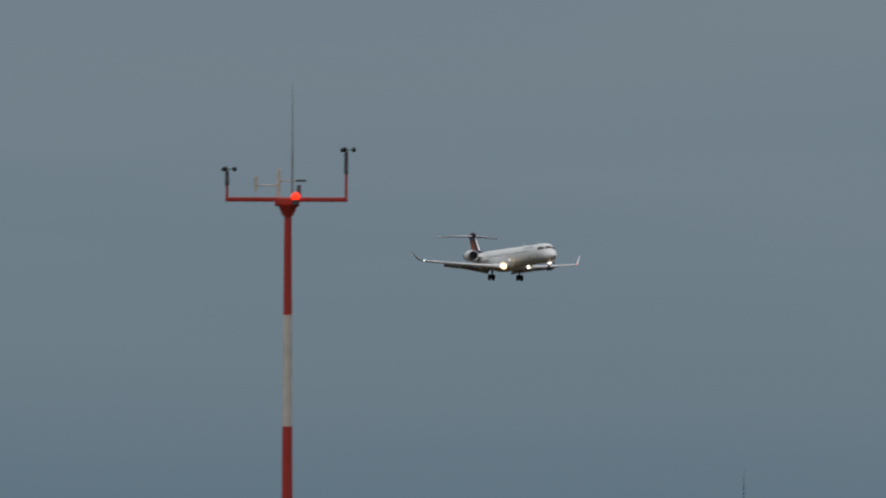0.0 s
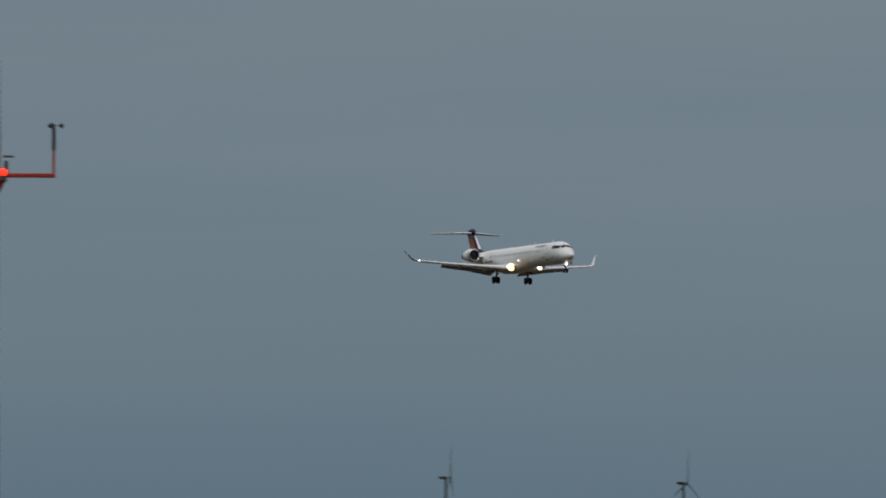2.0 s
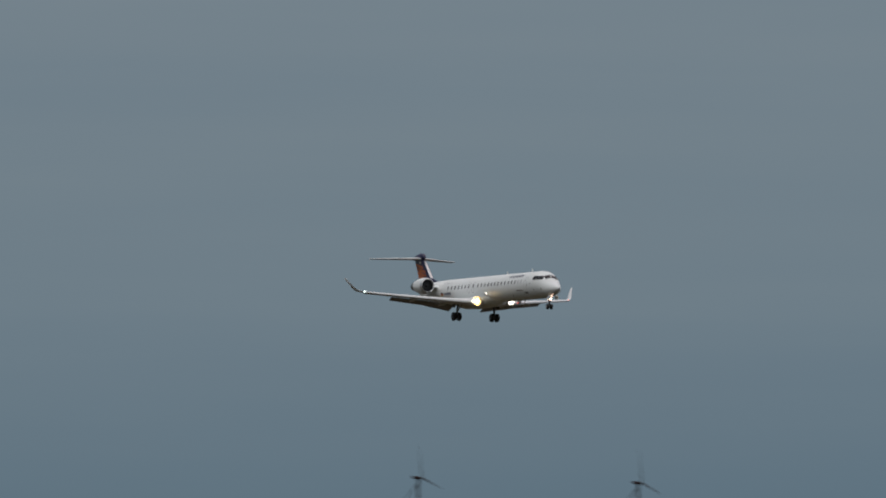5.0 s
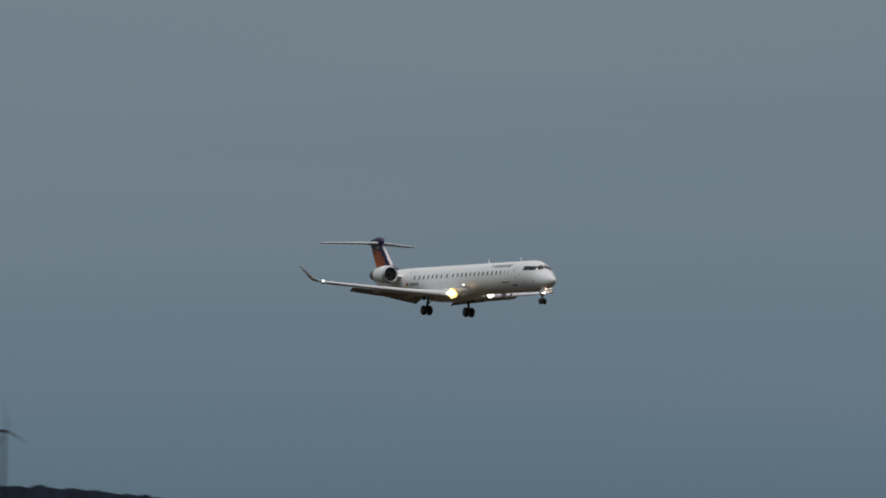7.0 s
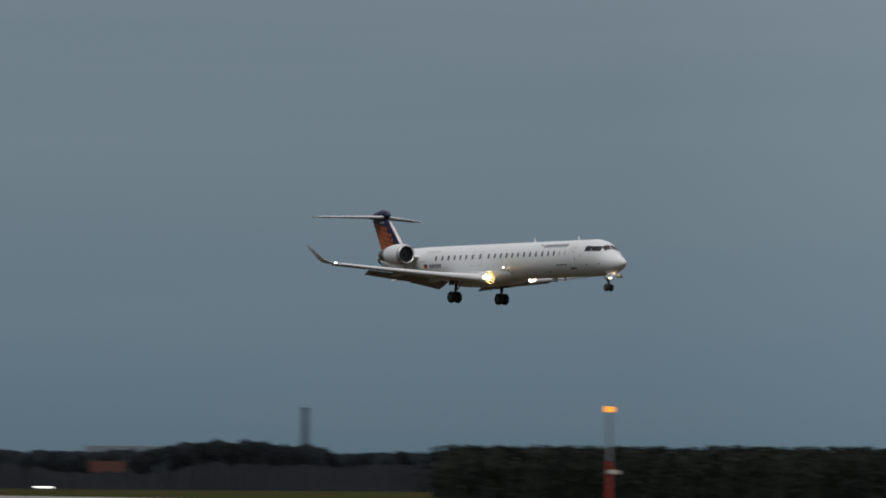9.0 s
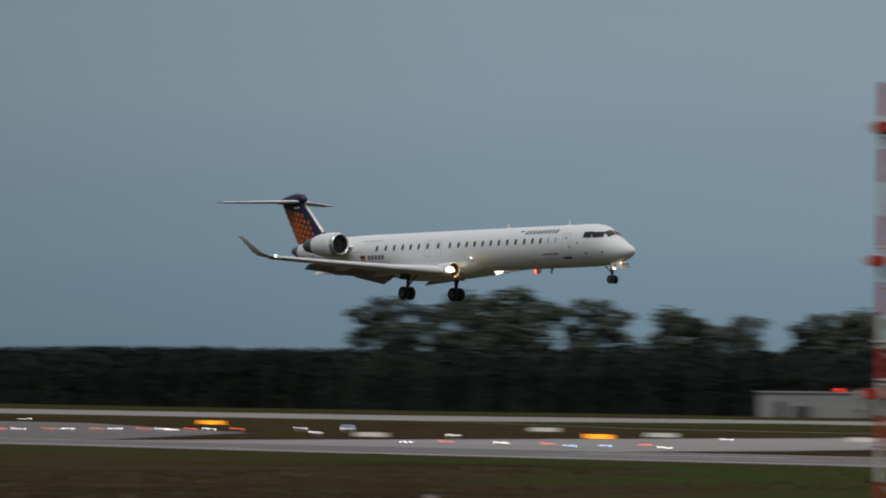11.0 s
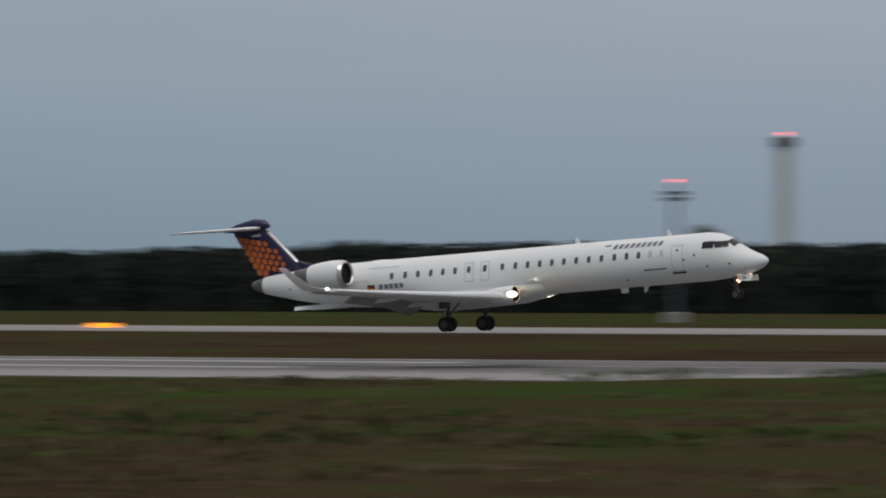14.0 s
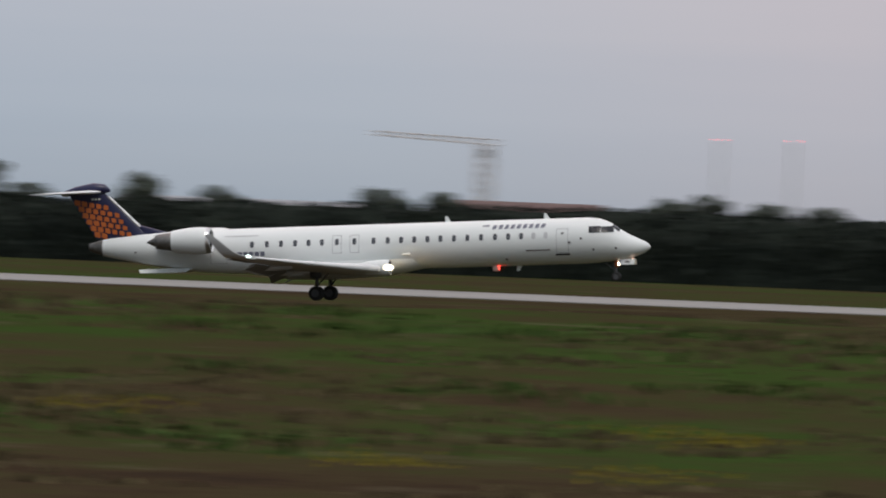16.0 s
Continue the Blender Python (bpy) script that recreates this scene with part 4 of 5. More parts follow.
# ---- masts ----
def weather_mast():
    at = (-182.43, 53.14)
    t = thing("weather_mast", "red and white banded weather mast with crossarm, sensors and red lamp", "mast", (*at, 0), 0)
    # across: unit vector to the right as the camera sees the mast
    t.matrix_basis = pose(*at, 0, 0, 0, math.degrees(math.atan2(at[0], -at[1])) + 180)
    top = 16.68 - 0.12
    edges = [0, 2.62, 5.40, 8.18, 10.96, 13.74, top - 0.1]
    for i in range(len(edges) - 1):
        r0, r1 = 0.19 - 0.006 * edges[i], 0.19 - 0.006 * edges[i + 1]
        part("pole_band", rod(B(), (0, 0, edges[i]), (0, 0, edges[i + 1]), r0, r1, 20), (M_RED if i % 2 else M_SIGNWHITE), t, "red band" if i % 2 else "white band", True)
    head = B()
    box(head, (-0.02, 0, top), (0.62, 0.3, 0.22), 0.05)
    rod(head, (0, 0, top - 0.35), (0, 0, top - 0.1), 0.13, 0.24, 16)
    part("mast_head", head, M_RED, t, "dull red mast head")
    arm = B()
    box(arm, (-0.90, 0, top + 0.06), (1.32, 0.11, 0.11), 0.02)
    box(arm, (0.89, 0, top + 0.06), (1.20, 0.11, 0.11), 0.02)
    part("crossarm", arm, M_RED, t, "red crossarm")
    for x, h in ((-1.52, 0.72), (1.45, 1.21)):
        post = part("sensor_post", rod(B(), (x, 0, top + 0.05), (x, 0, top + h * 0.62), 0.035, 0.03), M_RED, t, "thin reddish post")
        bm = B()
        rod(bm, (x, 0, top + h * 0.58), (x, 0, top + h + 0.06), 0.055, 0.045, 10)
        cups = part("cup_sensor", bm, M_DIM, post, "dark cup anemometer")
        for a in (10, 130, 250):
            c = (x + 0.02 + 0.17 * math.cos(radians(a)), 0.17 * math.sin(radians(a)), top + h + 0.10)
            bm = B()
            rod(bm, (x, 0, top + h + 0.09), c, 0.012, 0.012, 6)
            ball(bm, c, 0.06, (1, 1, 1), 10, 6)
            part("cup", bm, M_BLACK, cups)
    vane = B()
    rod(vane, (-0.82, 0, top + 0.42), (-0.15, 0, top + 0.42), 0.018, 0.018, 8)
    box(vane, (-0.80, 0, top + 0.46), (0.09, 0.02, 0.38), 0.008)
    part("wind_vane", vane, M_SIGNWHITE, t, "pale wind vane")
    vane = B()
    rod(vane, (-0.25, 0, top + 0.10), (-0.25, 0, top + 0.55), 0.05, 0.04, 8)
    box(vane, (-0.23, 0, top + 0.62), (0.10, 0.03, 0.42), 0.01)
    rod(vane, (-0.25, 0, top + 0.52), (0.42, 0, top + 0.54), 0.014, 0.014, 6)
    part("wind_vane", vane, M_SIGNWHITE, t, "pale wind vane on a red post")
    bm = B()
    rod(bm, (0.27, 0, top + 0.10), (0.27, 0, top + 0.42), 0.06, 0.05, 8)
    box(bm, (0.33, 0, top + 0.53), (0.26, 0.12, 0.05), 0.01)
    part("sensor_head", bm, M_DIM, t, "dark sensor head")
    part("lightning_rod", rod(rod(B(), (0.11, 0, top), (0.11, 0, top + 1.4), 0.03, 0.022, 8), (0.11, 0, top + 1.4), (0.11, 0, top + 2.95), 0.016, 0.006, 6), M_STEEL, t, "thin grey lightning rod")
    part("obstruction_lamp", ball(B(), (0.19, -0.22, top + 0.12), 0.115, (1, 1, 0.95), 16, 10), G_RED, t, "glowing red obstruction lamp", True)
    part("lamp_base", rod(B(), (0.19, -0.22, top - 0.08), (0.19, -0.22, top + 0.04), 0.08, 0.08, 12), M_DIM, t)
    return t


weather_mast()


def lattice_mast():
    t = thing("antenna_mast", "red and white lattice antenna mast with dull red aerial boxes", "mast", (-231.9, 248.9, 0), 43)
    w = 0.92
    step = 1.48
    levels = [i * step for i in range(14)]
    for sx, sy in ((-1, -1), (1, -1), (1, 1), (-1, 1)):
        for i in range(13):
            m = M_RED if i % 2 == 0 else M_SIGNWHITE
            part("leg_band", rod(B(), (sx * w, sy * 0.55, levels[i]), (sx * w, sy * 0.55, levels[i + 1]), 0.165, 0.165, 8), m, t, "red leg band" if i % 2 == 0 else "white leg band")
    for i in range(13):
        bm = B()
        s = 1 if i % 2 else -1
        for y in (-0.55, 0.55):
            rod(bm, (-w * s, y, levels[i] + 0.1), (w * s, y, levels[i + 1] - 0.1), 0.03, 0.03, 6)
        for x in (-w, w):
            rod(bm, (x, -0.55 * s, levels[i]), (x, 0.55 * s, levels[i + 1]), 0.045, 0.045, 6)
        part("brace", bm, M_SIGNWHITE, t)
    for z, x, ww in ((17.3, 0.0, 2.6), (12.2, 0.05, 2.3), (8.0, 0.0, 2.6), (6.3, 0, 2.2), (3.4, 0.0, 2.6)):
        bm = B()
        box(bm, (x, 0, z - 0.28), (ww, 1.5, 0.09), 0.01)
        box(bm, (x, 0, z - 0.5), (ww * 0.8, 1.3, 0.06), 0.01)
        part("platform", bm, M_SIGNWHITE, t, "pale grating platform")
    for z, x in ((17.25, -0.55), (11.3, -0.75), (5.4, -1.0)):
        bm = B()
        box(bm, (x - 0.35, -0.75, z), (0.75, 0.5, 0.48), 0.03)
        box(bm, (x + 0.75, -0.75, z), (0.75, 0.5, 0.48), 0.03)
        a = part("aerial_box", bm, M_RED, t, "pair of dull red aerial boxes")
        part("aerial_rail", box(B(), (x + 0.2, -0.62, z), (2.4, 0.12, 0.30), 0.01), M_SIGNWHITE, a)
    part("lamp_pole", rod(B(), (w + 0.05, 0, 19.0), (w + 0.05, 0, 20.0), 0.09, 0.07), M_STEEL, t, "grey lamp pole")
    part("obstruction_lamp", ball(B(), (w + 0.05, 0, 20.15), 0.17, (1.3, 1, 0.8), 12, 8), G_RED, t, "glowing red obstruction lamp")


lattice_mast()


def equipment_hut():
    t = thing("equipment_hut", "red and white striped equipment container beside the antenna mast", "hut", (-229.1, 251.3, 0.1), 43)
    cols = (M_SIGNWHITE, M_SIGNWHITE, M_RED, M_SIGNWHITE, M_RED)
    x = -2.95
    for m, w in zip(cols, (0.45, 1.6, 1.2, 1.45, 1.1)):
        part("wall_panel", box(B(), (x + w / 2, 0, 1.38), (w - 0.012, 2.4, 2.5), 0.02), m, t, "red wall stripe" if m is M_RED else "white wall stripe")
        x += w
    part("roof", box(B(), (-0.05, 0, 2.68), (6.0, 2.55, 0.09), 0.02), M_STEEL, t)
    part("plinth", box(B(), (-0.05, 0, 0.03), (5.9, 2.45, 0.18), 0.02), M_CONCRETE, t)


equipment_hut()


def cowl_sensor():
    t = thing("visibility_sensor", "dark oval sensor hood with white side on a pole", "sensor", (-240.9, 267.5, 0), 43)
    part("pole", rod(B(), (0, 0, 0), (0, 0, 3.7), 0.10, 0.09, 12), M_STEEL, t)
    part("hood", ball(B(), (-0.08, -0.50, 4.50), 0.60, (1.05, 0.4, 1.65), 20, 14), M_BLACK, t, "black oval hood", True)
    part("shell", ball(B(), (0.52, 0.05, 4.62), 0.56, (0.50, 0.6, 1.35), 20, 14), M_SIGNWHITE, t, "white shell", True)
    part("cap", box(B(), (-0.05, 0, 5.66), (0.7, 0.4, 0.34), 0.08), M_OLDROOF, t, "dull red cap")


cowl_sensor()


def banded_post():
    t = thing("banded_post", "short red and white banded post with glowing red lamp", "post", group="banded lamp posts")
    for i, (z0, z1) in enumerate(((0, 0.3), (0.3, 0.62), (0.62, 0.98), (0.98, 1.36), (1.36, 1.72), (1.72, 2.0))):
        m = (M_RED, M_SIGNWHITE)[i % 2]
        part("band", rod(B(), (0, 0, z0), (0, 0, z1), 0.33 if i < 3 else 0.22, 0.33 if i < 3 else 0.22, 14), m, t, "red band" if i % 2 == 0 else "white band")
    part("lamp", ball(B(), (0.05, 0, 2.16), 0.19, (1.35, 1, 0.8), 14, 9), G_MARKRED, t, "glowing red lamp", True)
    return t


post = banded_post()
post.matrix_basis = pose(-220.6, 315.5, 0)
post.scale = (0.5, 0.5, 0.97)
copy_thing(post, pose(-217.5, 317.7, 0)).scale = (0.5, 0.5, 0.97)


def windsock():
    t = thing("windsock", "limp red and white windsock on a thin mast", "windsock", (-318, 466, 0), 35)
    part("pole", rod(B(), (0.6, 0, 0), (0.6, 0, 2.9), 0.05, 0.04), M_STEEL, t)
    pts = ((0.55, 2.65, 0.34), (0.15, 2.60, 0.31), (-0.3, 2.40, 0.27), (-0.7, 2.05, 0.23), (-0.95, 1.65, 0.19))
    for i, (a, b) in enumerate(zip(pts, pts[1:])):
        part("cloth_band", rod(B(), (a[0], 0, a[1]), (b[0], 0, b[1]), a[2], b[2], 14), (M_CONE, M_SIGNWHITE)[i % 2], t, "faded red cloth band" if i % 2 == 0 else "pale cloth band", True)


windsock()


def tall_lamp_mast():
    t = thing("lamp_mast", "slim red mast with lit amber lamp at its top", "mast", (-449.2, 334.4, 0), 50)
    part("pole", rod(B(), (0, 0, 0), (0, 0, 6.4), 0.17, 0.15, 12), M_RED, t, "dull red pole")
    part("upper_pole", rod(B(), (0, 0, 6.4), (0, 0, 9.98), 0.15, 0.12, 12), M_STEEL, t, "grey upper pole")
    part("lamp", box(B(), (0, 0, 10.2), (0.6, 0.35, 0.42), 0.06), G_AMBER, t, "glowing amber lamp")
    part("bracket", box(B(), (0.3, 0, 5.6), (0.9, 0.3, 0.3), 0.03), M_SIGNWHITE, t)


tall_lamp_mast()


# ---- trees ----
def leaf_cloud(bm, blobs, count, size, rnd):
    """Many small leaf sprays in and on rounded clumps."""
    tot = sum(r ** 2 for *_, r in blobs)
    for cx, cy, cz, r in blobs:
        for _ in range(max(12, int(count * r * r / tot))):
            v = Vector((rnd.gauss(0, 1), rnd.gauss(0, 1), rnd.gauss(0, 1))).normalized() * r * (0.55 + 0.5 * rnd.random())
            c = Vector((cx, cy, cz)) + Vector((v.x, v.y, v.z * 0.85))
            a = Vector((rnd.uniform(-1, 1), rnd.uniform(-1, 1), rnd.uniform(-0.6, 0.6))).normalized()
            b = a.cross(Vector((rnd.uniform(-1, 1), rnd.uniform(-1, 1), rnd.uniform(-1, 1)))).normalized()
            s = size * rnd.uniform(0.6, 1.4)
            bm.faces.new([bm.verts.new(c + p) for p in (a * s, b * s * 0.5, -a * s, -b * s * 0.5)])


def tree_kind(seed, height, spread, poplar=False, low=False, foliage=M_LEAF):
    rnd = random.Random(seed)
    t = thing("tree", "tall dark green tree with an uneven leafy crown", "tree", group="trees along the wood's edge")
    bm = B()
    rod(bm, (0, 0, 0), (0, 0, height * 0.55), height * 0.022, height * 0.012, 9)
    blobs = []
    k = 9 if not poplar else 7
    for i in range(k):
        a = 2.4 * i + rnd.random()
        z = height * (0.34 + 0.57 * i / (k - 1))
        out = spread * (0.75 - 0.55 * abs(i / (k - 1) - 0.35)) * rnd.uniform(0.6, 1.0)
        if poplar:
            out, z = spread * 0.15, height * (0.2 + 0.72 * i / (k - 1))
        if low:
            out, z = spread * rnd.uniform(0.3, 0.9), height * (0.16 + 0.66 * i / (k - 1))
        p = (out * math.cos(a), out * math.sin(a), z)
        rod(bm, (0, 0, z * 0.55), p, height * 0.010, height * 0.004, 6)
        r = spread * rnd.uniform(0.30, 0.46) * (1.0 if not poplar else 1.5)
        blobs.append((*p, r))
        for _ in range(2):
            blobs.append((p[0] + rnd.uniform(-1, 1) * r, p[1] + rnd.uniform(-1, 1) * r, p[2] + rnd.uniform(-0.5, 0.6) * r, r * rnd.uniform(0.4, 0.65)))
    part("trunk", bm, M_BARK, t, "dark trunk and limbs", True)
    bm = B()
    leaf_cloud(bm, blobs, 4600, height * 0.021, rnd)
    part("crown", bm, foliage, t, "uneven crown of small leaves")
    return t


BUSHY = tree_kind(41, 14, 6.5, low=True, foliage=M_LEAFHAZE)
KINDS = [tree_kind(3, 14, 4.6), tree_kind(7, 14, 5.4), tree_kind(12, 14, 4.0), tree_kind(21, 14, 5.0)]
POPLAR = tree_kind(31, 14, 2.0, True)
tagged(POPLAR, "slender dark poplar tree")
TREE_SPOTS = ((-794, 16.5), (-785.5, 17.0), (-769.5, 16.9), (-761, 17.2), (-753, 16.2), (-738, 14.8), (-729.5, 14.0), (-720.5, 13.3), (-712.5, 14.2), (-704, 14.6), (-696.5, 14.2), (-690, 13.2), (-678.9, 15), (-671.9, 13.4), (-660, 14.2), (-652, 13.3), (-640.5, 12.2), (-631, 11.6), (-622, 11.4), (-613, 12.6), (-605, 13.4), (-597, 12.8), (-589, 11.6), (-579.4, 11.5), (-573.2, 11.2), (-567, 10.7), (-560, 10.9), (-554, 10.9))
SINGLE_SPOTS = ((-546, 10.2), (-540, 10.6), (-534, 10.9), (-528.8, 10.8), (-520.2, 11.3), (-513, 10.8), (-362.7, 9.4), (-340.5, 9.2), (-310.3, 10.9), (-306.4, 9.6), (-297.8, 9.7), (-286.7, 9.3), (-278.8, 9), (-270.4, 8.4), (-215.9, 7.8), (-210.6, 7.9), (-194.7, 9.9), (-188.5, 7.9), (-177.7, 8.9), (-170.2, 8.1), (-152, 8.3), (-146, 8.5), (-124.4, 8.2), (-120.5, 9.0), (-114.2, 8.2), (-108.4, 8.4), (-60, 9), (-20, 8.5))
used = set()
for i, (x, h) in enumerate(TREE_SPOTS + tuple((x + 4.5, h * 0.92) for x, h in TREE_SPOTS if x > -695) + SINGLE_SPOTS + tuple((x + 1.3, h * 0.97) for x, h in SINGLE_SPOTS if x > -400)):
    proto = KINDS[(i * 3) % 4]
    y = 757 + 5 * math.sin(i * 1.7)
    k = h / 14.4
    wide = k * 1.26 if x < -505 else k * 0.98
    m = pose(x * 757 / 744, y, 0, 0, 0, 47 * i)
    if proto in used:
        ob = copy_thing(proto, m)
    else:
        ob = proto
        ob.matrix_basis = m
        used.add(proto)
    ob.scale = (wide, wide, k)
POPLAR.matrix_basis = pose(-296.9, 802, 0)
POPLAR.scale = (0.82, 0.82, 0.80)
copy_thing(POPLAR, pose(-289.2, 802, 0, 0, 0, 70)).scale = (0.82, 0.82, 0.80)
for i, (x, y, h) in enumerate(((-329, 782, 9.9), (-323.5, 783, 9.6), (-315.6, 787, 9.4), (-311, 789, 9.0), (-305.5, 791, 9.1), (-300.5, 793, 9.6), (-297.5, 794, 9.3), (-291.5, 797, 9.2), (-270, 804, 8.6))):
    copy_thing(KINDS[i % 4], pose(x, y, 0, 0, 0, 83 * i)).scale = (h / 19, h / 19, h / 14.4)


WOOD_TOP = ((-1100, 8.6), (-660, 8.6), (-620, 9.2), (-560, 9.3), (-524, 8.6), (-502, 6.9), (-470, 6.6), (-430, 6.8), (-395, 7.5), (-340, 7.8), (-310, 6.7), (-180, 6.6), (-120, 6.8), (800, 7.0))


def wood_top(x):
    for (x0, h0), (x1, h1) in zip(WOOD_TOP, WOOD_TOP[1:]):
        if x <= x1:
            return h0 + (h1 - h0) * (x - x0) / (x1 - x0)
    return 7.0


def wood_edge():
    """The continuous belt of bushes and young trees behind the field."""
    rnd = random.Random(5)
    verts, faces = [], []
    x = -1035.0
    while x < 700:
        y0 = 730 + 6 * noise.noise((x * 0.02, 1.0, 0))
        h = wood_top(x) + 0.5 * noise.noise((x * 0.013, 3.0, 0)) + 0.6 * noise.noise((x * 0.09, 7.0, 0))
        for _ in range(60):
            z = h * rnd.random() ** 0.6
            y = y0 + 9 * rnd.random() + 3.5 * (z / h) ** 2
            c = Vector((x + rnd.uniform(-1.2, 1.2), y, z))
            a = Vector((rnd.uniform(-1, 1), rnd.uniform(-1, 1), rnd.uniform(-0.7, 0.7))).normalized()
            b = a.cross(Vector((rnd.uniform(-1, 1), rnd.uniform(-1, 1), rnd.uniform(-1, 1)))).normalized()
            s = rnd.uniform(0.25, 0.6)
            n = len(verts)
            verts += [c + a * s, c + b * s * 0.6, c - a * s, c - b * s * 0.6]
            faces.append((n, n + 1, n + 2, n + 3))
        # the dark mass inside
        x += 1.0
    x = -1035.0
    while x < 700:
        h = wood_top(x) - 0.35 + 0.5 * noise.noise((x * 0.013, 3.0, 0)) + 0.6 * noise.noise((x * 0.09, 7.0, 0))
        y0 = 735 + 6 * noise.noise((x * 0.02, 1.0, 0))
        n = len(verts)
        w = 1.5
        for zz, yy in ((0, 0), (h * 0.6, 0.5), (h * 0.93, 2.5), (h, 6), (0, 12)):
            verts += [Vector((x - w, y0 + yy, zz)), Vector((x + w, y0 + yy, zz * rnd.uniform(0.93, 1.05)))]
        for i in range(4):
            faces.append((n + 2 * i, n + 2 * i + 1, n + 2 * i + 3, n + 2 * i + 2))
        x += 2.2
    me = bpy.data.meshes.new("wood_edge")
    me.from_pydata([tuple(v) for v in verts], [], faces)
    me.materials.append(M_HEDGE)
    tagged(new("wood_edge", me), "dense dark green belt of bushes behind the taxiway", "wood", kind="stuff")


wood_edge()


def grass_tufts():
    rnd = random.Random(9)
    verts, faces = [], []
    for _ in range(34000):
        b = radians(rnd.uniform(-56, -4))
        r = rnd.uniform(160, 480)
        x, y = r * math.sin(b), r * math.cos(b)
        if y > 345:
            continue
        g = noise.noise((x * 0.05, y * 0.05, 4.0))
        if g < -0.05:
            continue
        z = land(x, y)
        s = rnd.uniform(0.08, 0.24) * (0.8 + g)
        for k in range(3):
            a = rnd.uniform(0, 6.28)
            d = Vector((math.cos(a), math.sin(a), 0)) * s * 0.8
            n = len(verts)
            lean = Vector((rnd.uniform(-.3, .3), rnd.uniform(-.3, .3), 1)) * s
            base = Vector((x + rnd.uniform(-.4, .4), y + rnd.uniform(-.4, .4), z - 0.03))
            verts += [base - d, base + d, base + d * 0.5 + lean, base - d * 0.7 + lean * 0.8]
            faces.append((n, n + 1, n + 2, n + 3))
    me = bpy.data.meshes.new("grass_tufts")
    me.from_pydata([tuple(v) for v in verts], [], faces)
    me.materials.append(M_TUFT)
    tagged(new("grass_tufts", me), "scattered tufts of taller grass and weeds", "grass", kind="stuff")


grass_tufts()


def weed_clumps():
    rnd = random.Random(23)
    verts, faces = [], []
    for _ in range(110):
        b, r = radians(rnd.uniform(-50, -4)), rnd.uniform(165, 330)
        cx, cy, wide = r * math.sin(b), r * math.cos(b), rnd.uniform(0.6, 2.6)
        if cy > 338:
            continue
        for _ in range(int(46 * wide)):
            x, y = cx + rnd.gauss(0, wide), cy + rnd.gauss(0, wide * 0.6)
            z, s = land(x, y), rnd.uniform(0.10, 0.26)
            a = Vector((rnd.uniform(-1, 1), rnd.uniform(-1, 1), rnd.uniform(0.1, 0.9))).normalized()
            side = a.cross(Vector((rnd.uniform(-1, 1), rnd.uniform(-1, 1), 0.3))).normalized()
            c = Vector((x, y, z + rnd.uniform(0.0, 0.38)))
            n = len(verts)
            verts += [c - a * s, c + side * s * 0.45, c + a * s, c - side * s * 0.45]
            faces.append((n, n + 1, n + 2, n + 3))
    me = bpy.data.meshes.new("weed_clumps")
    me.from_pydata([tuple(v) for v in verts], [], faces)
    me.materials.append(M_WEED)
    tagged(new("weed_clumps", me), "low clumps of dark green weeds in the meadow", "weeds", kind="stuff")


weed_clumps()


def flower_patches():
    rnd = random.Random(17)
    verts, faces = [], []
    for _ in range(13):
        b, r = radians(rnd.uniform(-23, -5)), rnd.uniform(130, 205)
        for _ in range(40):
            x, y = r * math.sin(b) + rnd.gauss(0, 0.9), r * math.cos(b) + rnd.gauss(0, 1.2)
            z = land(x, y) + rnd.uniform(0.1, 0.35)
            n, s = len(verts), rnd.uniform(0.04, 0.10)
            verts += [(x - s, y, z), (x, y - s, z - s), (x + s, y, z), (x, y, z + s)]
            faces.append((n, n + 1, n + 2, n + 3))
    me = bpy.data.meshes.new("yellow_weeds")
    me.from_pydata(verts, [], faces)
    me.materials.append(M_FLOWER)
    tagged(new("yellow_weeds", me), "patches of small yellow flowering weeds in the meadow", "flowers", kind="stuff")


flower_patches()


# ---- the distance ----
def wind_turbine(x, y, hub, blade, turns, facing):
    t = thing("wind_turbine", "distant pale wind turbine with reddish nacelle", "wind turbine", (x, y, 0), facing, "distant wind turbines")
    part("tower", rod(B(), (0, 0, 0), (0, 0, hub), 1.4, 0.8, 14), M_TURBINE, t, "pale tapered tower", True)
    part("nacelle", box(B(), (-2.0, 0, hub + 0.4), (4.6, 1.7, 1.7), 0.3), M_OLDROOF, t, "dull reddish nacelle")
    part("hub", ball(B(), (2.4, 0, hub + 0.4), 1.0, (1.2, 1, 1), 12, 8), M_TURBINE, t, "", True)
    for a in turns:
        d = Vector((0, math.sin(radians(a)), math.cos(radians(a))))
        c = Vector((2.9, 0, hub + 0.4))
        s = Vector((0, d.z, -d.y))
        rings = []
        for k, w, th in ((0.02, 0.4, 0.4), (0.2, 0.6, 0.3), (0.6, 0.35, 0.2), (1.0, 0.12, 0.08)):
            p = c + d * blade * k
            rings.append([p + s * w + Vector((0.1, 0, 0)), p + Vector((th, 0, 0)), p - s * w, p - Vector((th, 0, 0))])
        part("blade", loft(B(), rings), M_TURBINE, t, "", True)
    return t


q = 4700 / 3500
wind_turbine(-3296.6 * q, 1175.9 * q, 71, 20, (4, 124, 246), 64)
wind_turbine(-3258.4 * q, 1277.9 * q, 68, 20, (-4, 114, 236), 100)
q = 4700 / 4000
wind_turbine(-3581.7 * q, 1780.9 * q, 65.5, 20, (8, 128, 248), 105)
wind_turbine(-3631.5 * q, 1677.0 * q, 68, 20, (10, 130, 250), 105)


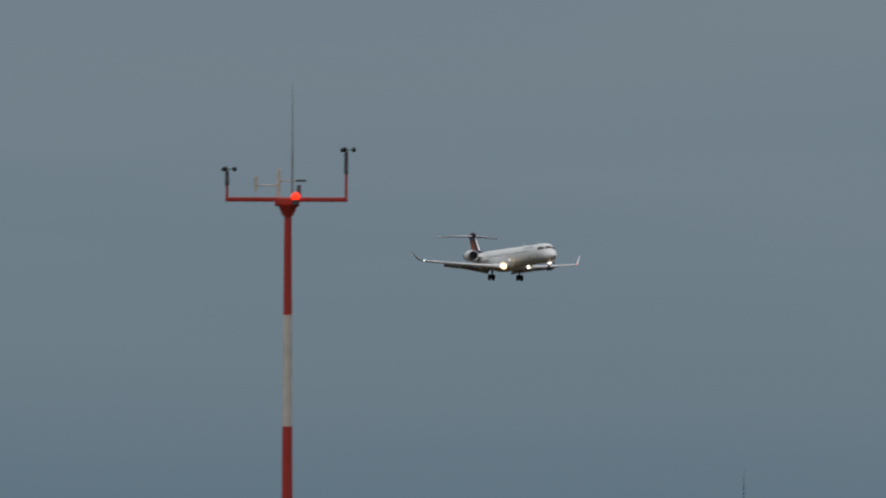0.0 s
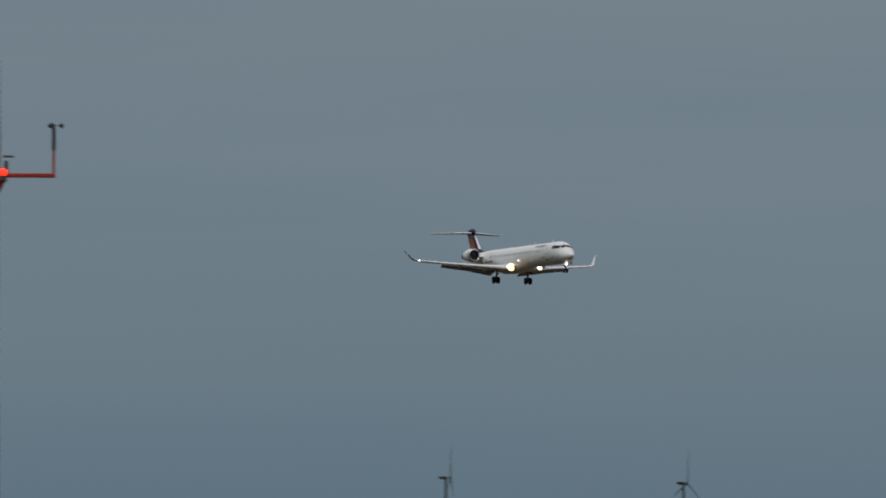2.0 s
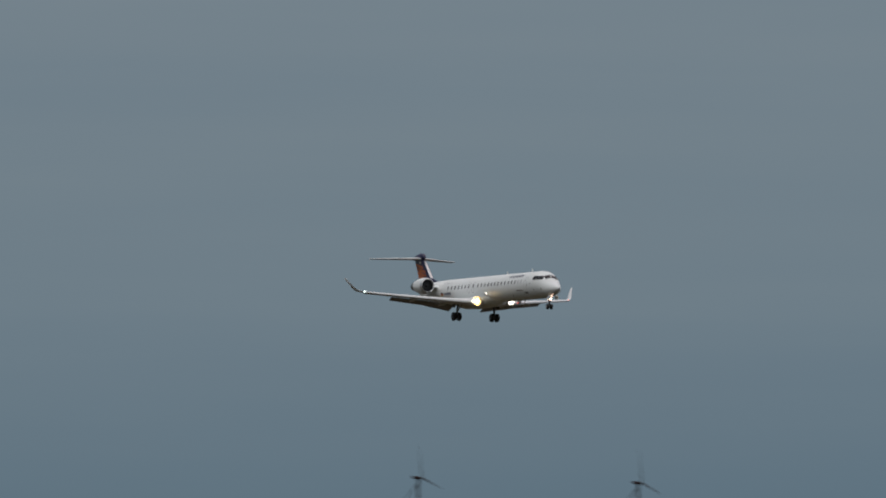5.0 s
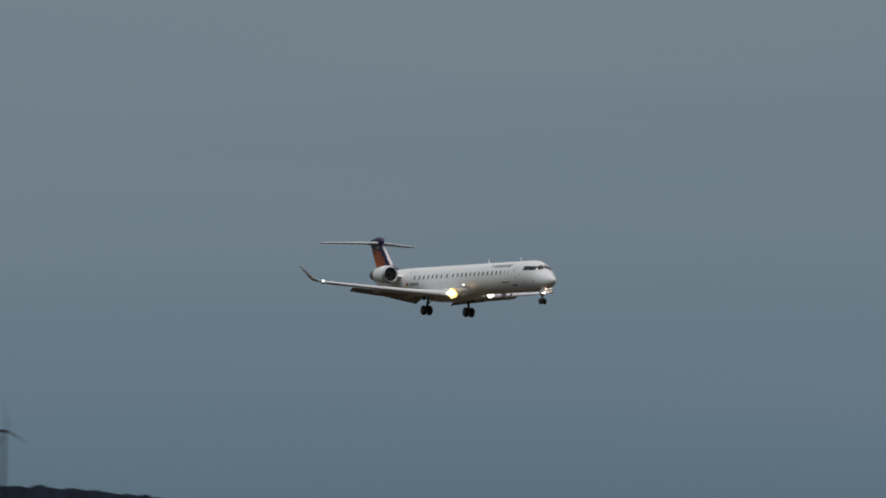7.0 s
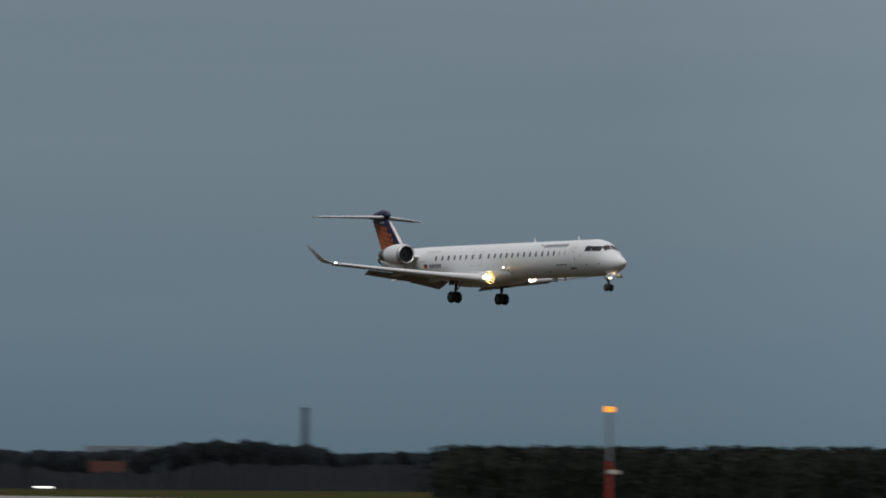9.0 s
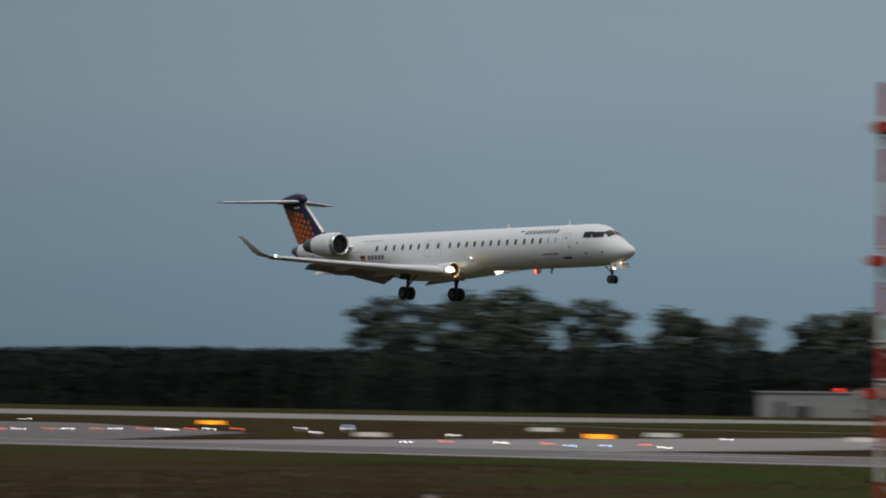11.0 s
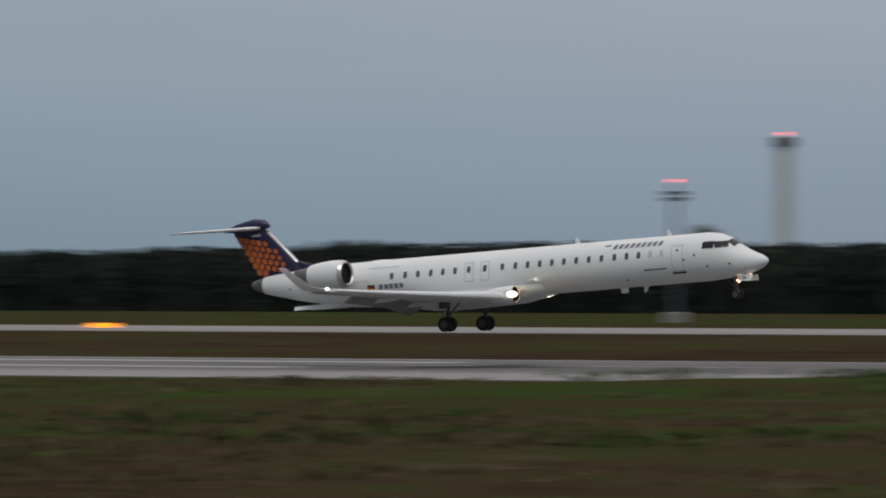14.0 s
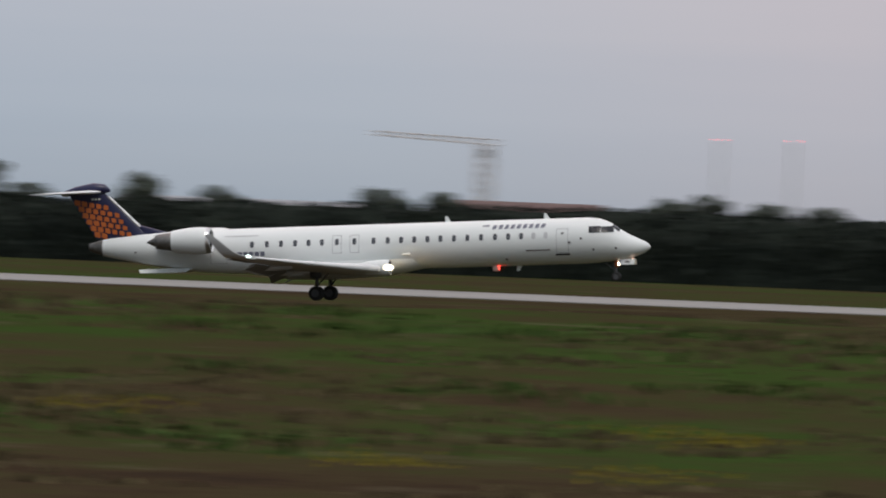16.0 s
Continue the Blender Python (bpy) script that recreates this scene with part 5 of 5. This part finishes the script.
def ridge(name, label, stations, far, mat, rough, kind="backdrop"):
    """A wooded rise along bearings: (bearing, height) pairs at the distance far."""
    rnd = random.Random(len(stations))
    verts, faces = [], []
    b0, b1 = stations[0][0], stations[-1][0]
    n = int((b1 - b0) / 0.02)
    for i in range(n + 1):
        b = b0 + (b1 - b0) * i / n
        for (p, hp), (q_, hq) in zip(stations, stations[1:]):
            if p <= b <= q_:
                k = (b - p) / (q_ - p)
                h = hp + (hq - hp) * k * k * (3 - 2 * k)
                break
        h += rough * (noise.noise((b * 9, 0.0, 1.0)) + 0.6 * noise.noise((b * 28, 2.0, 5.0)) + rnd.uniform(-0.25, 0.25))
        for d, k in ((-60, 0.0), (-30, 0.55), (0, 1.0), (70, 0.9), (120, 0.0)):
            a = radians(b)
            r = far + d + rough * rnd.uniform(-3, 3)
            verts.append((r * math.sin(a), r * math.cos(a), max(0, h) * k * (1 if k in (0.0, 1.0) else rnd.uniform(0.9, 1.1))))
    for i in range(n):
        for j in range(4):
            a = i * 5 + j
            faces.append((a, a + 5, a + 6, a + 1))
    me = bpy.data.meshes.new(name)
    me.from_pydata(verts, [], faces)
    me.materials.append(mat)
    ob = new(name, me)
    tagged(ob, label, "hill" if "hill" in name else "wood", kind="structure" if "hill" in name else "stuff")


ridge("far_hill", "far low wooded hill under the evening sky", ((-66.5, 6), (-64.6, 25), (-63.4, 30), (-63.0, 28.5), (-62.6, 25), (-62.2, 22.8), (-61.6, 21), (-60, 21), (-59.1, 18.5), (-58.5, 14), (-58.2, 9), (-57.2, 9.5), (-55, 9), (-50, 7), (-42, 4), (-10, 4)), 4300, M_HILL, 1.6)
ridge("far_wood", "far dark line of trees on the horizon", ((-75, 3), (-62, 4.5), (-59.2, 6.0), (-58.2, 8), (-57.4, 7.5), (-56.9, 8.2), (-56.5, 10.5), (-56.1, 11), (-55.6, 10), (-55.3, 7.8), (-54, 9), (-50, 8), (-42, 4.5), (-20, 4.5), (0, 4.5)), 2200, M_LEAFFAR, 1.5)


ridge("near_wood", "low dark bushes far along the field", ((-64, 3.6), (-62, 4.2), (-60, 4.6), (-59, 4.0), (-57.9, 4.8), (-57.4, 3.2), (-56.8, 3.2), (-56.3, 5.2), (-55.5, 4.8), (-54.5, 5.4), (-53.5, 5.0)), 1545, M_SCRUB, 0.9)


def chimney(name, x, y, h, r, lamp, label):
    t = thing(name, label, "chimney", (x, y, 0))
    part("shaft", rod(B(), (0, 0, 0), (0, 0, h), r, r * 0.8, 18), M_STACK if lamp else M_HAZE, t, "grey shaft", True)
    part("rim", rod(B(), (0, 0, h - 1.2), (0, 0, h + 0.3), r * 0.95, r * 0.95, 18), M_STACK if lamp else M_HAZE, t)
    if lamp:
        part("obstruction_lamp", ball(B(), (0, 0, h + 0.8), 0.28, (1.3, 1.3, 0.6), 12, 8), G_FARRED, t, "glowing red lamp")


chimney("chimney", -3301.3, 2258.7, 32.5, 1.8, False, "distant slim grey chimney")
chimney("chimney", -314.6, 1975.1, 26.4, 0.42, True, "distant pale chimney with red lamp")
chimney("chimney", -295.6, 1978.0, 26.8, 0.42, True, "distant pale chimney with red lamp")


def flood_mast(x, y, h):
    t = thing("flood_mast", "tall apron floodlight mast with red lamp on top", "floodlight mast", (x, y, 0), math.degrees(math.atan2(x, -y)) + 180, "apron floodlight masts")
    part("pole", rod(B(), (0, 0, 0), (0, 0, h - 0.3), 0.26, 0.15, 12), M_HAZE, t, "grey steel pole", True)
    for z in (h - 1.05, h - 1.6):
        bm = B()
        box(bm, (0, 0, z), (2.3, 0.8, 0.14), 0.03)
        for i in range(6):
            box(bm, (-0.95 + 0.38 * i, -0.32, z - 0.19), (0.27, 0.27, 0.23), 0.03)
        part("lamp_frame", bm, M_DIM, t, "dark ring of unlit floodlights")
    part("obstruction_lamp", ball(B(), (0, 0, h), 0.18, (1.3, 1.3, 0.8), 12, 8), G_FARRED, t, "glowing red lamp")
    part("foot", box(B(), (0, 0, 0.5), (1.9, 1.9, 1.0), 0.06), M_STEEL, t, "pale concrete foot")


for x, y, h in ((-488.8, 985.4, 16.9), (-436.6, 1009.7, 14.6), (-422.7, 1015.6, 16.7), (-392, 1027.8, 14.7), (-358.9, 1039.8, 10.2)):
    flood_mast(x * 0.641, y * 0.641, 6.5 + (h - 6.5) * 0.641)


def control_tower():
    t = thing("control_tower", "tall pale tower with dark top and red lamp", "tower", (-561, 1172.7, 0), 26)
    part("shaft", box(B(), (0, 0, 12.5), (2.3, 2.3, 25), 0.2), M_PALE, t, "pale square shaft")
    part("cabin", box(B(), (0, 0, 25.4), (3.6, 3.6, 1.6), 0.2), M_DIM, t, "dark top cabin")
    part("obstruction_lamp", ball(B(), (0, 0, 26.8), 0.34, (1.3, 1.3, 0.8), 12, 8), G_FARRED, t, "glowing red lamp")


control_tower()


def tower_crane():
    t = thing("tower_crane", "distant pale lattice tower crane behind the wood", "crane", (-262.5, 1375, 0), 170)
    h = 18.4
    bm = B()
    for sx in (-1, 1):
        for sy in (-1, 1):
            rod(bm, (sx, sy, 0), (sx, sy, h), 0.16, 0.16, 6)
    for i in range(12):
        z = i * h / 12
        for sy in (-1, 1):
            rod(bm, (-1, sy, z), (1, sy, z + h / 12), 0.09, 0.09, 5)
            rod(bm, (sy, -1, z), (sy, 1, z + h / 12), 0.09, 0.09, 5)
    part("mast", bm, M_CRANE, t, "pale lattice mast")
    bm = B()
    for y in (-0.6, 0.6):
        rod(bm, (-2, y, h), (22, y, h + 1.2), 0.13, 0.13, 6)
    rod(bm, (-2, 0, h + 1.0), (22, 0, h + 1.9), 0.13, 0.13, 6)
    for i in range(20):
        x = -2 + 1.2 * i
        z = h + 1.2 * (x + 2) / 24
        rod(bm, (x, -0.6, z), (x + 0.6, 0, z + 0.9), 0.07, 0.07, 5)
        rod(bm, (x + 0.6, 0, z + 0.9), (x + 1.2, 0.6, z), 0.07, 0.07, 5)
    part("jib", bm, M_CRANE, t, "long lattice jib")
    part("cab", box(B(), (0.3, -1.3, h - 1.6), (1.4, 1.0, 1.5), 0.1), M_WALL, t)


tower_crane()


def block(name, label, category, x, y, turn, size, wall, roof, pitch=0.0, bays=0):
    t = thing(name, label, category, (x, y, 0), turn)
    w, d, h = size
    part("wall", box(B(), (0, 0, h / 2), (w, d, h), 0.04), wall, t)
    bm = B()
    if pitch:
        loft(bm, [[(sx * (w / 2 + 0.3), yy, zz) for yy, zz in ((-d / 2 - 0.3, h + 0.004), (0, h + pitch), (d / 2 + 0.3, h + 0.004))] for sx in (-1, 1)])
    else:
        box(bm, (0, 0, h + 0.12), (w + 0.4, d + 0.4, 0.24), 0.03)
    part("roof", bm, roof, t)
    for i in range(bays):
        xx = -w / 2 + w * (i + 0.5) / bays
        win = part("window", box(B(), (xx, -d / 2 - 0.02, h * 0.55), (w / bays * 0.5, 0.08, h * 0.22), 0.01), M_GLASS, t, "dark window")
        part("frame", box(B(), (xx, -d / 2 - 0.05, h * 0.55 - h * 0.12), (w / bays * 0.56, 0.14, 0.08), 0.01), M_SIGNWHITE, win)
    return t


shed = block("field_building", "long low pale airfield building with flat roof", "building", -691.5, 733, 43, (25, 6, 3.2), M_WALL, M_GREYWALL)
for x, w, h in ((-9.6, 1.1, 2.1), (-6.8, 2.4, 1.5), (3.0, 1.1, 2.1)):
    part("door", box(B(), (x, -3.03, h / 2), (w, 0.09, h), 0.01), M_DIM, shed, "dull dark door")
part_lamp = thing("obstruction_light", "glowing red lamp on a pole by the low building", "lamp", (-685.2, 723.6, 0))
part("pole", rod(B(), (0, 0, 0), (0, 0, 3.5), 0.06), M_STEEL, part_lamp)
part("lamp", ball(B(), (0, 0, 3.7), 0.30, (1.3, 1.3, 0.8), 12, 8), G_RED, part_lamp, "glowing red lamp")
block("hangar", "distant grey hangar with low pitched roof", "hangar", -238, 1290, 12, (24, 18, 6.2), M_GREYWALL, M_FADED, 1.9, 2)
block("long_roof", "distant long building with pale grey roof", "building", -294, 1312, 12, (44, 12, 5.0), M_HAZE, M_GREYWALL, 1.9, 6)
block("house", "distant low house with red tiled roof", "house", -250.5, 1288, 12, (8, 8, 5.4), M_WALL, M_ROOF, 2.0, 2)
block("house", "far house with dull red tiled roof among trees", "house", -1722, 1114, 57, (9, 8, 2.2), M_HAZE, M_OLDROOF, 3.0, 3)
block("barrel_hall", "far wide pale hall on the horizon", "hall", -2935, 1907, 57, (34, 24, 7.6), M_HAZE, M_HAZE, 3.6, 7)
block("silo", "small dull red tower behind the wood", "tower", -254.8, 780, 15, (2.4, 2.4, 8.2), M_FADED, M_FADED, 1.0, 1)


def vehicle(name, label, x, y, turn, body, cab, paint):
    t = thing(name, label, "truck", (x, y, 0), turn)
    w, d, h = body
    part("body", box(B(), (0, 0, 0.6 + h / 2), (w, d, h), 0.12), paint, t)
    part("cab", box(B(), (w / 2 + 0.9, 0, 0.6 + cab / 2), (1.7, d * 0.95, cab), 0.2), paint, t)
    part("windscreen", box(B(), (w / 2 + 1.3, 0, 0.6 + cab * 0.72), (1.0, d * 0.97, cab * 0.3), 0.05), M_GLASS, t, "dark cab glass")
    for xx in (-w / 2 + 0.7, w / 2 - 0.4, w / 2 + 1.0):
        for s in (-1, 1):
            tyre, rim = B(), B()
            wheel(tyre, rim, (xx, s * (d / 2 - 0.15), 0.5), 0.5, 0.3)
            wh = part("wheel", tyre, M_RUBBER, t)
            part("rim", rim, M_STEEL, wh)
    return t


vehicle("fire_truck", "red airfield truck parked beyond the taxiway", -262.5, 707.5, 20, (3.0, 2.4, 1.9), 1.7, M_RED)
vehicle("service_truck", "pale airfield truck with tall box body", -247.5, 713, 20, (5.6, 2.5, 1.6), 1.9, M_WALL)
extra = thing("container_stack", "pale box container standing behind the trucks", "container", (-249.5, 718, 0), 20)
part("container", box(B(), (0, 0, 2.0), (4.2, 2.3, 4.0), 0.06), M_WALL, extra)


def far_trees():
    """Single crowns that stand above the far line of trees."""
    spots = [(-58.3, 9.4), (-57.5, 8.0), (-56.7, 9.2), (-56.55, 10.0), (-56.4, 10.8), (-56.25, 11.2), (-56.1, 11.4), (-55.95, 11.0), (-55.8, 10.6), (-55.65, 9.8), (-55.45, 8.6), (-55.2, 8.2),
             (-57.1, 7.6), (-57.3, 7.0), (-57.9, 7.2), (-58.1, 8.2), (-58.6, 6.6), (-58.9, 6.2), (-59.3, 6.4), (-59.7, 5.8), (-60.2, 6.0), (-60.8, 5.6), (-54.9, 9.0), (-54.6, 9.4), (-56.85, 7.8), (-57.7, 6.8), (-61.4, 5.4)]
    for i, (b, h) in enumerate(spots):
        a = radians(b)
        r = 2130 + 20 * (i % 3)
        m = pose(r * math.sin(a), r * math.cos(a), 0, 0, 0, 61 * i)
        if i:
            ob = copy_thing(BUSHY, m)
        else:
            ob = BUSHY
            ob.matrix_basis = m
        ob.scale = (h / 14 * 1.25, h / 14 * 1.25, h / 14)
        tagged(ob, "far dark bushy tree on the horizon", group="far trees on the horizon")


far_trees()


def field_bits():
    t = thing("utility_pole", "thin distant pole with crosspieces and wire", "pole", (-505, 790, 0), 30)
    part("pole", rod(B(), (0, 0, 0), (0, 0, 9.2), 0.22, 0.16, 8), M_DIM, t)
    part("crosspiece", box(B(), (0, 0, 8.6), (1.6, 0.2, 0.22), 0.03), M_DIM, t)
    part("crosspiece", box(B(), (0, 0, 7.8), (1.1, 0.2, 0.2), 0.03), M_DIM, t)
    part("wire", rod(B(), (0, 0, 8.8), (12, -3, 8.2), 0.03, 0.03, 5), M_DIM, t)
    t = thing("relay_mast", "distant dull red relay mast above the trees", "mast", (-864, 971, 0), 40)
    bm = B()
    for sx in (-0.5, 0.5):
        for sy in (-0.5, 0.5):
            rod(bm, (sx, sy, 0), (sx, sy, 20.4), 0.12, 0.10, 6)
    for i in range(14):
        rod(bm, (-0.5, -0.5, i * 1.45), (0.5, -0.5, i * 1.45 + 1.45), 0.06, 0.06, 5)
        rod(bm, (0.5, 0.5, i * 1.45), (-0.5, 0.5, i * 1.45 + 1.45), 0.06, 0.06, 5)
    part("lattice", bm, M_ROOF, t, "dull red lattice")
    part("aerial_panel", box(B(), (0, -0.6, 19.4), (1.2, 0.25, 1.8), 0.04), M_STEEL, t)
    t = thing("ground_marker", "small white marker box in the near grass", "marker", (-256, 243, land(-256, 243)), 45)
    part("box", box(B(), (0, 0, 0.22), (0.42, 0.36, 0.44), 0.03), M_SIGNWHITE, t)
    part("lid", box(B(), (0, 0, 0.455), (0.46, 0.40, 0.04), 0.01), M_STEEL, t)


field_bits()


# ---- the landing ----
def motions():
    def attitude(x, y, z, pitch, heading, bank):
        return pose(x, y, z) @ pose(0, 0, 0, 0, 0, heading) @ pose(0, 0, 0, 0, -pitch, 0) @ pose(0, 0, 0, bank, 0, 0)
    walk(jet, [(t, attitude(*row)) for t, *row in FLIGHT_ROWS])
    # one turn of the added beacon shade in 1.2 seconds
    walk(beacon_shade, [(0.2 * i, pose(*BEACON, 0, 0, -55.1 + 300 * (0.2 * i - 13.5))) for i in range(81)])


motions()
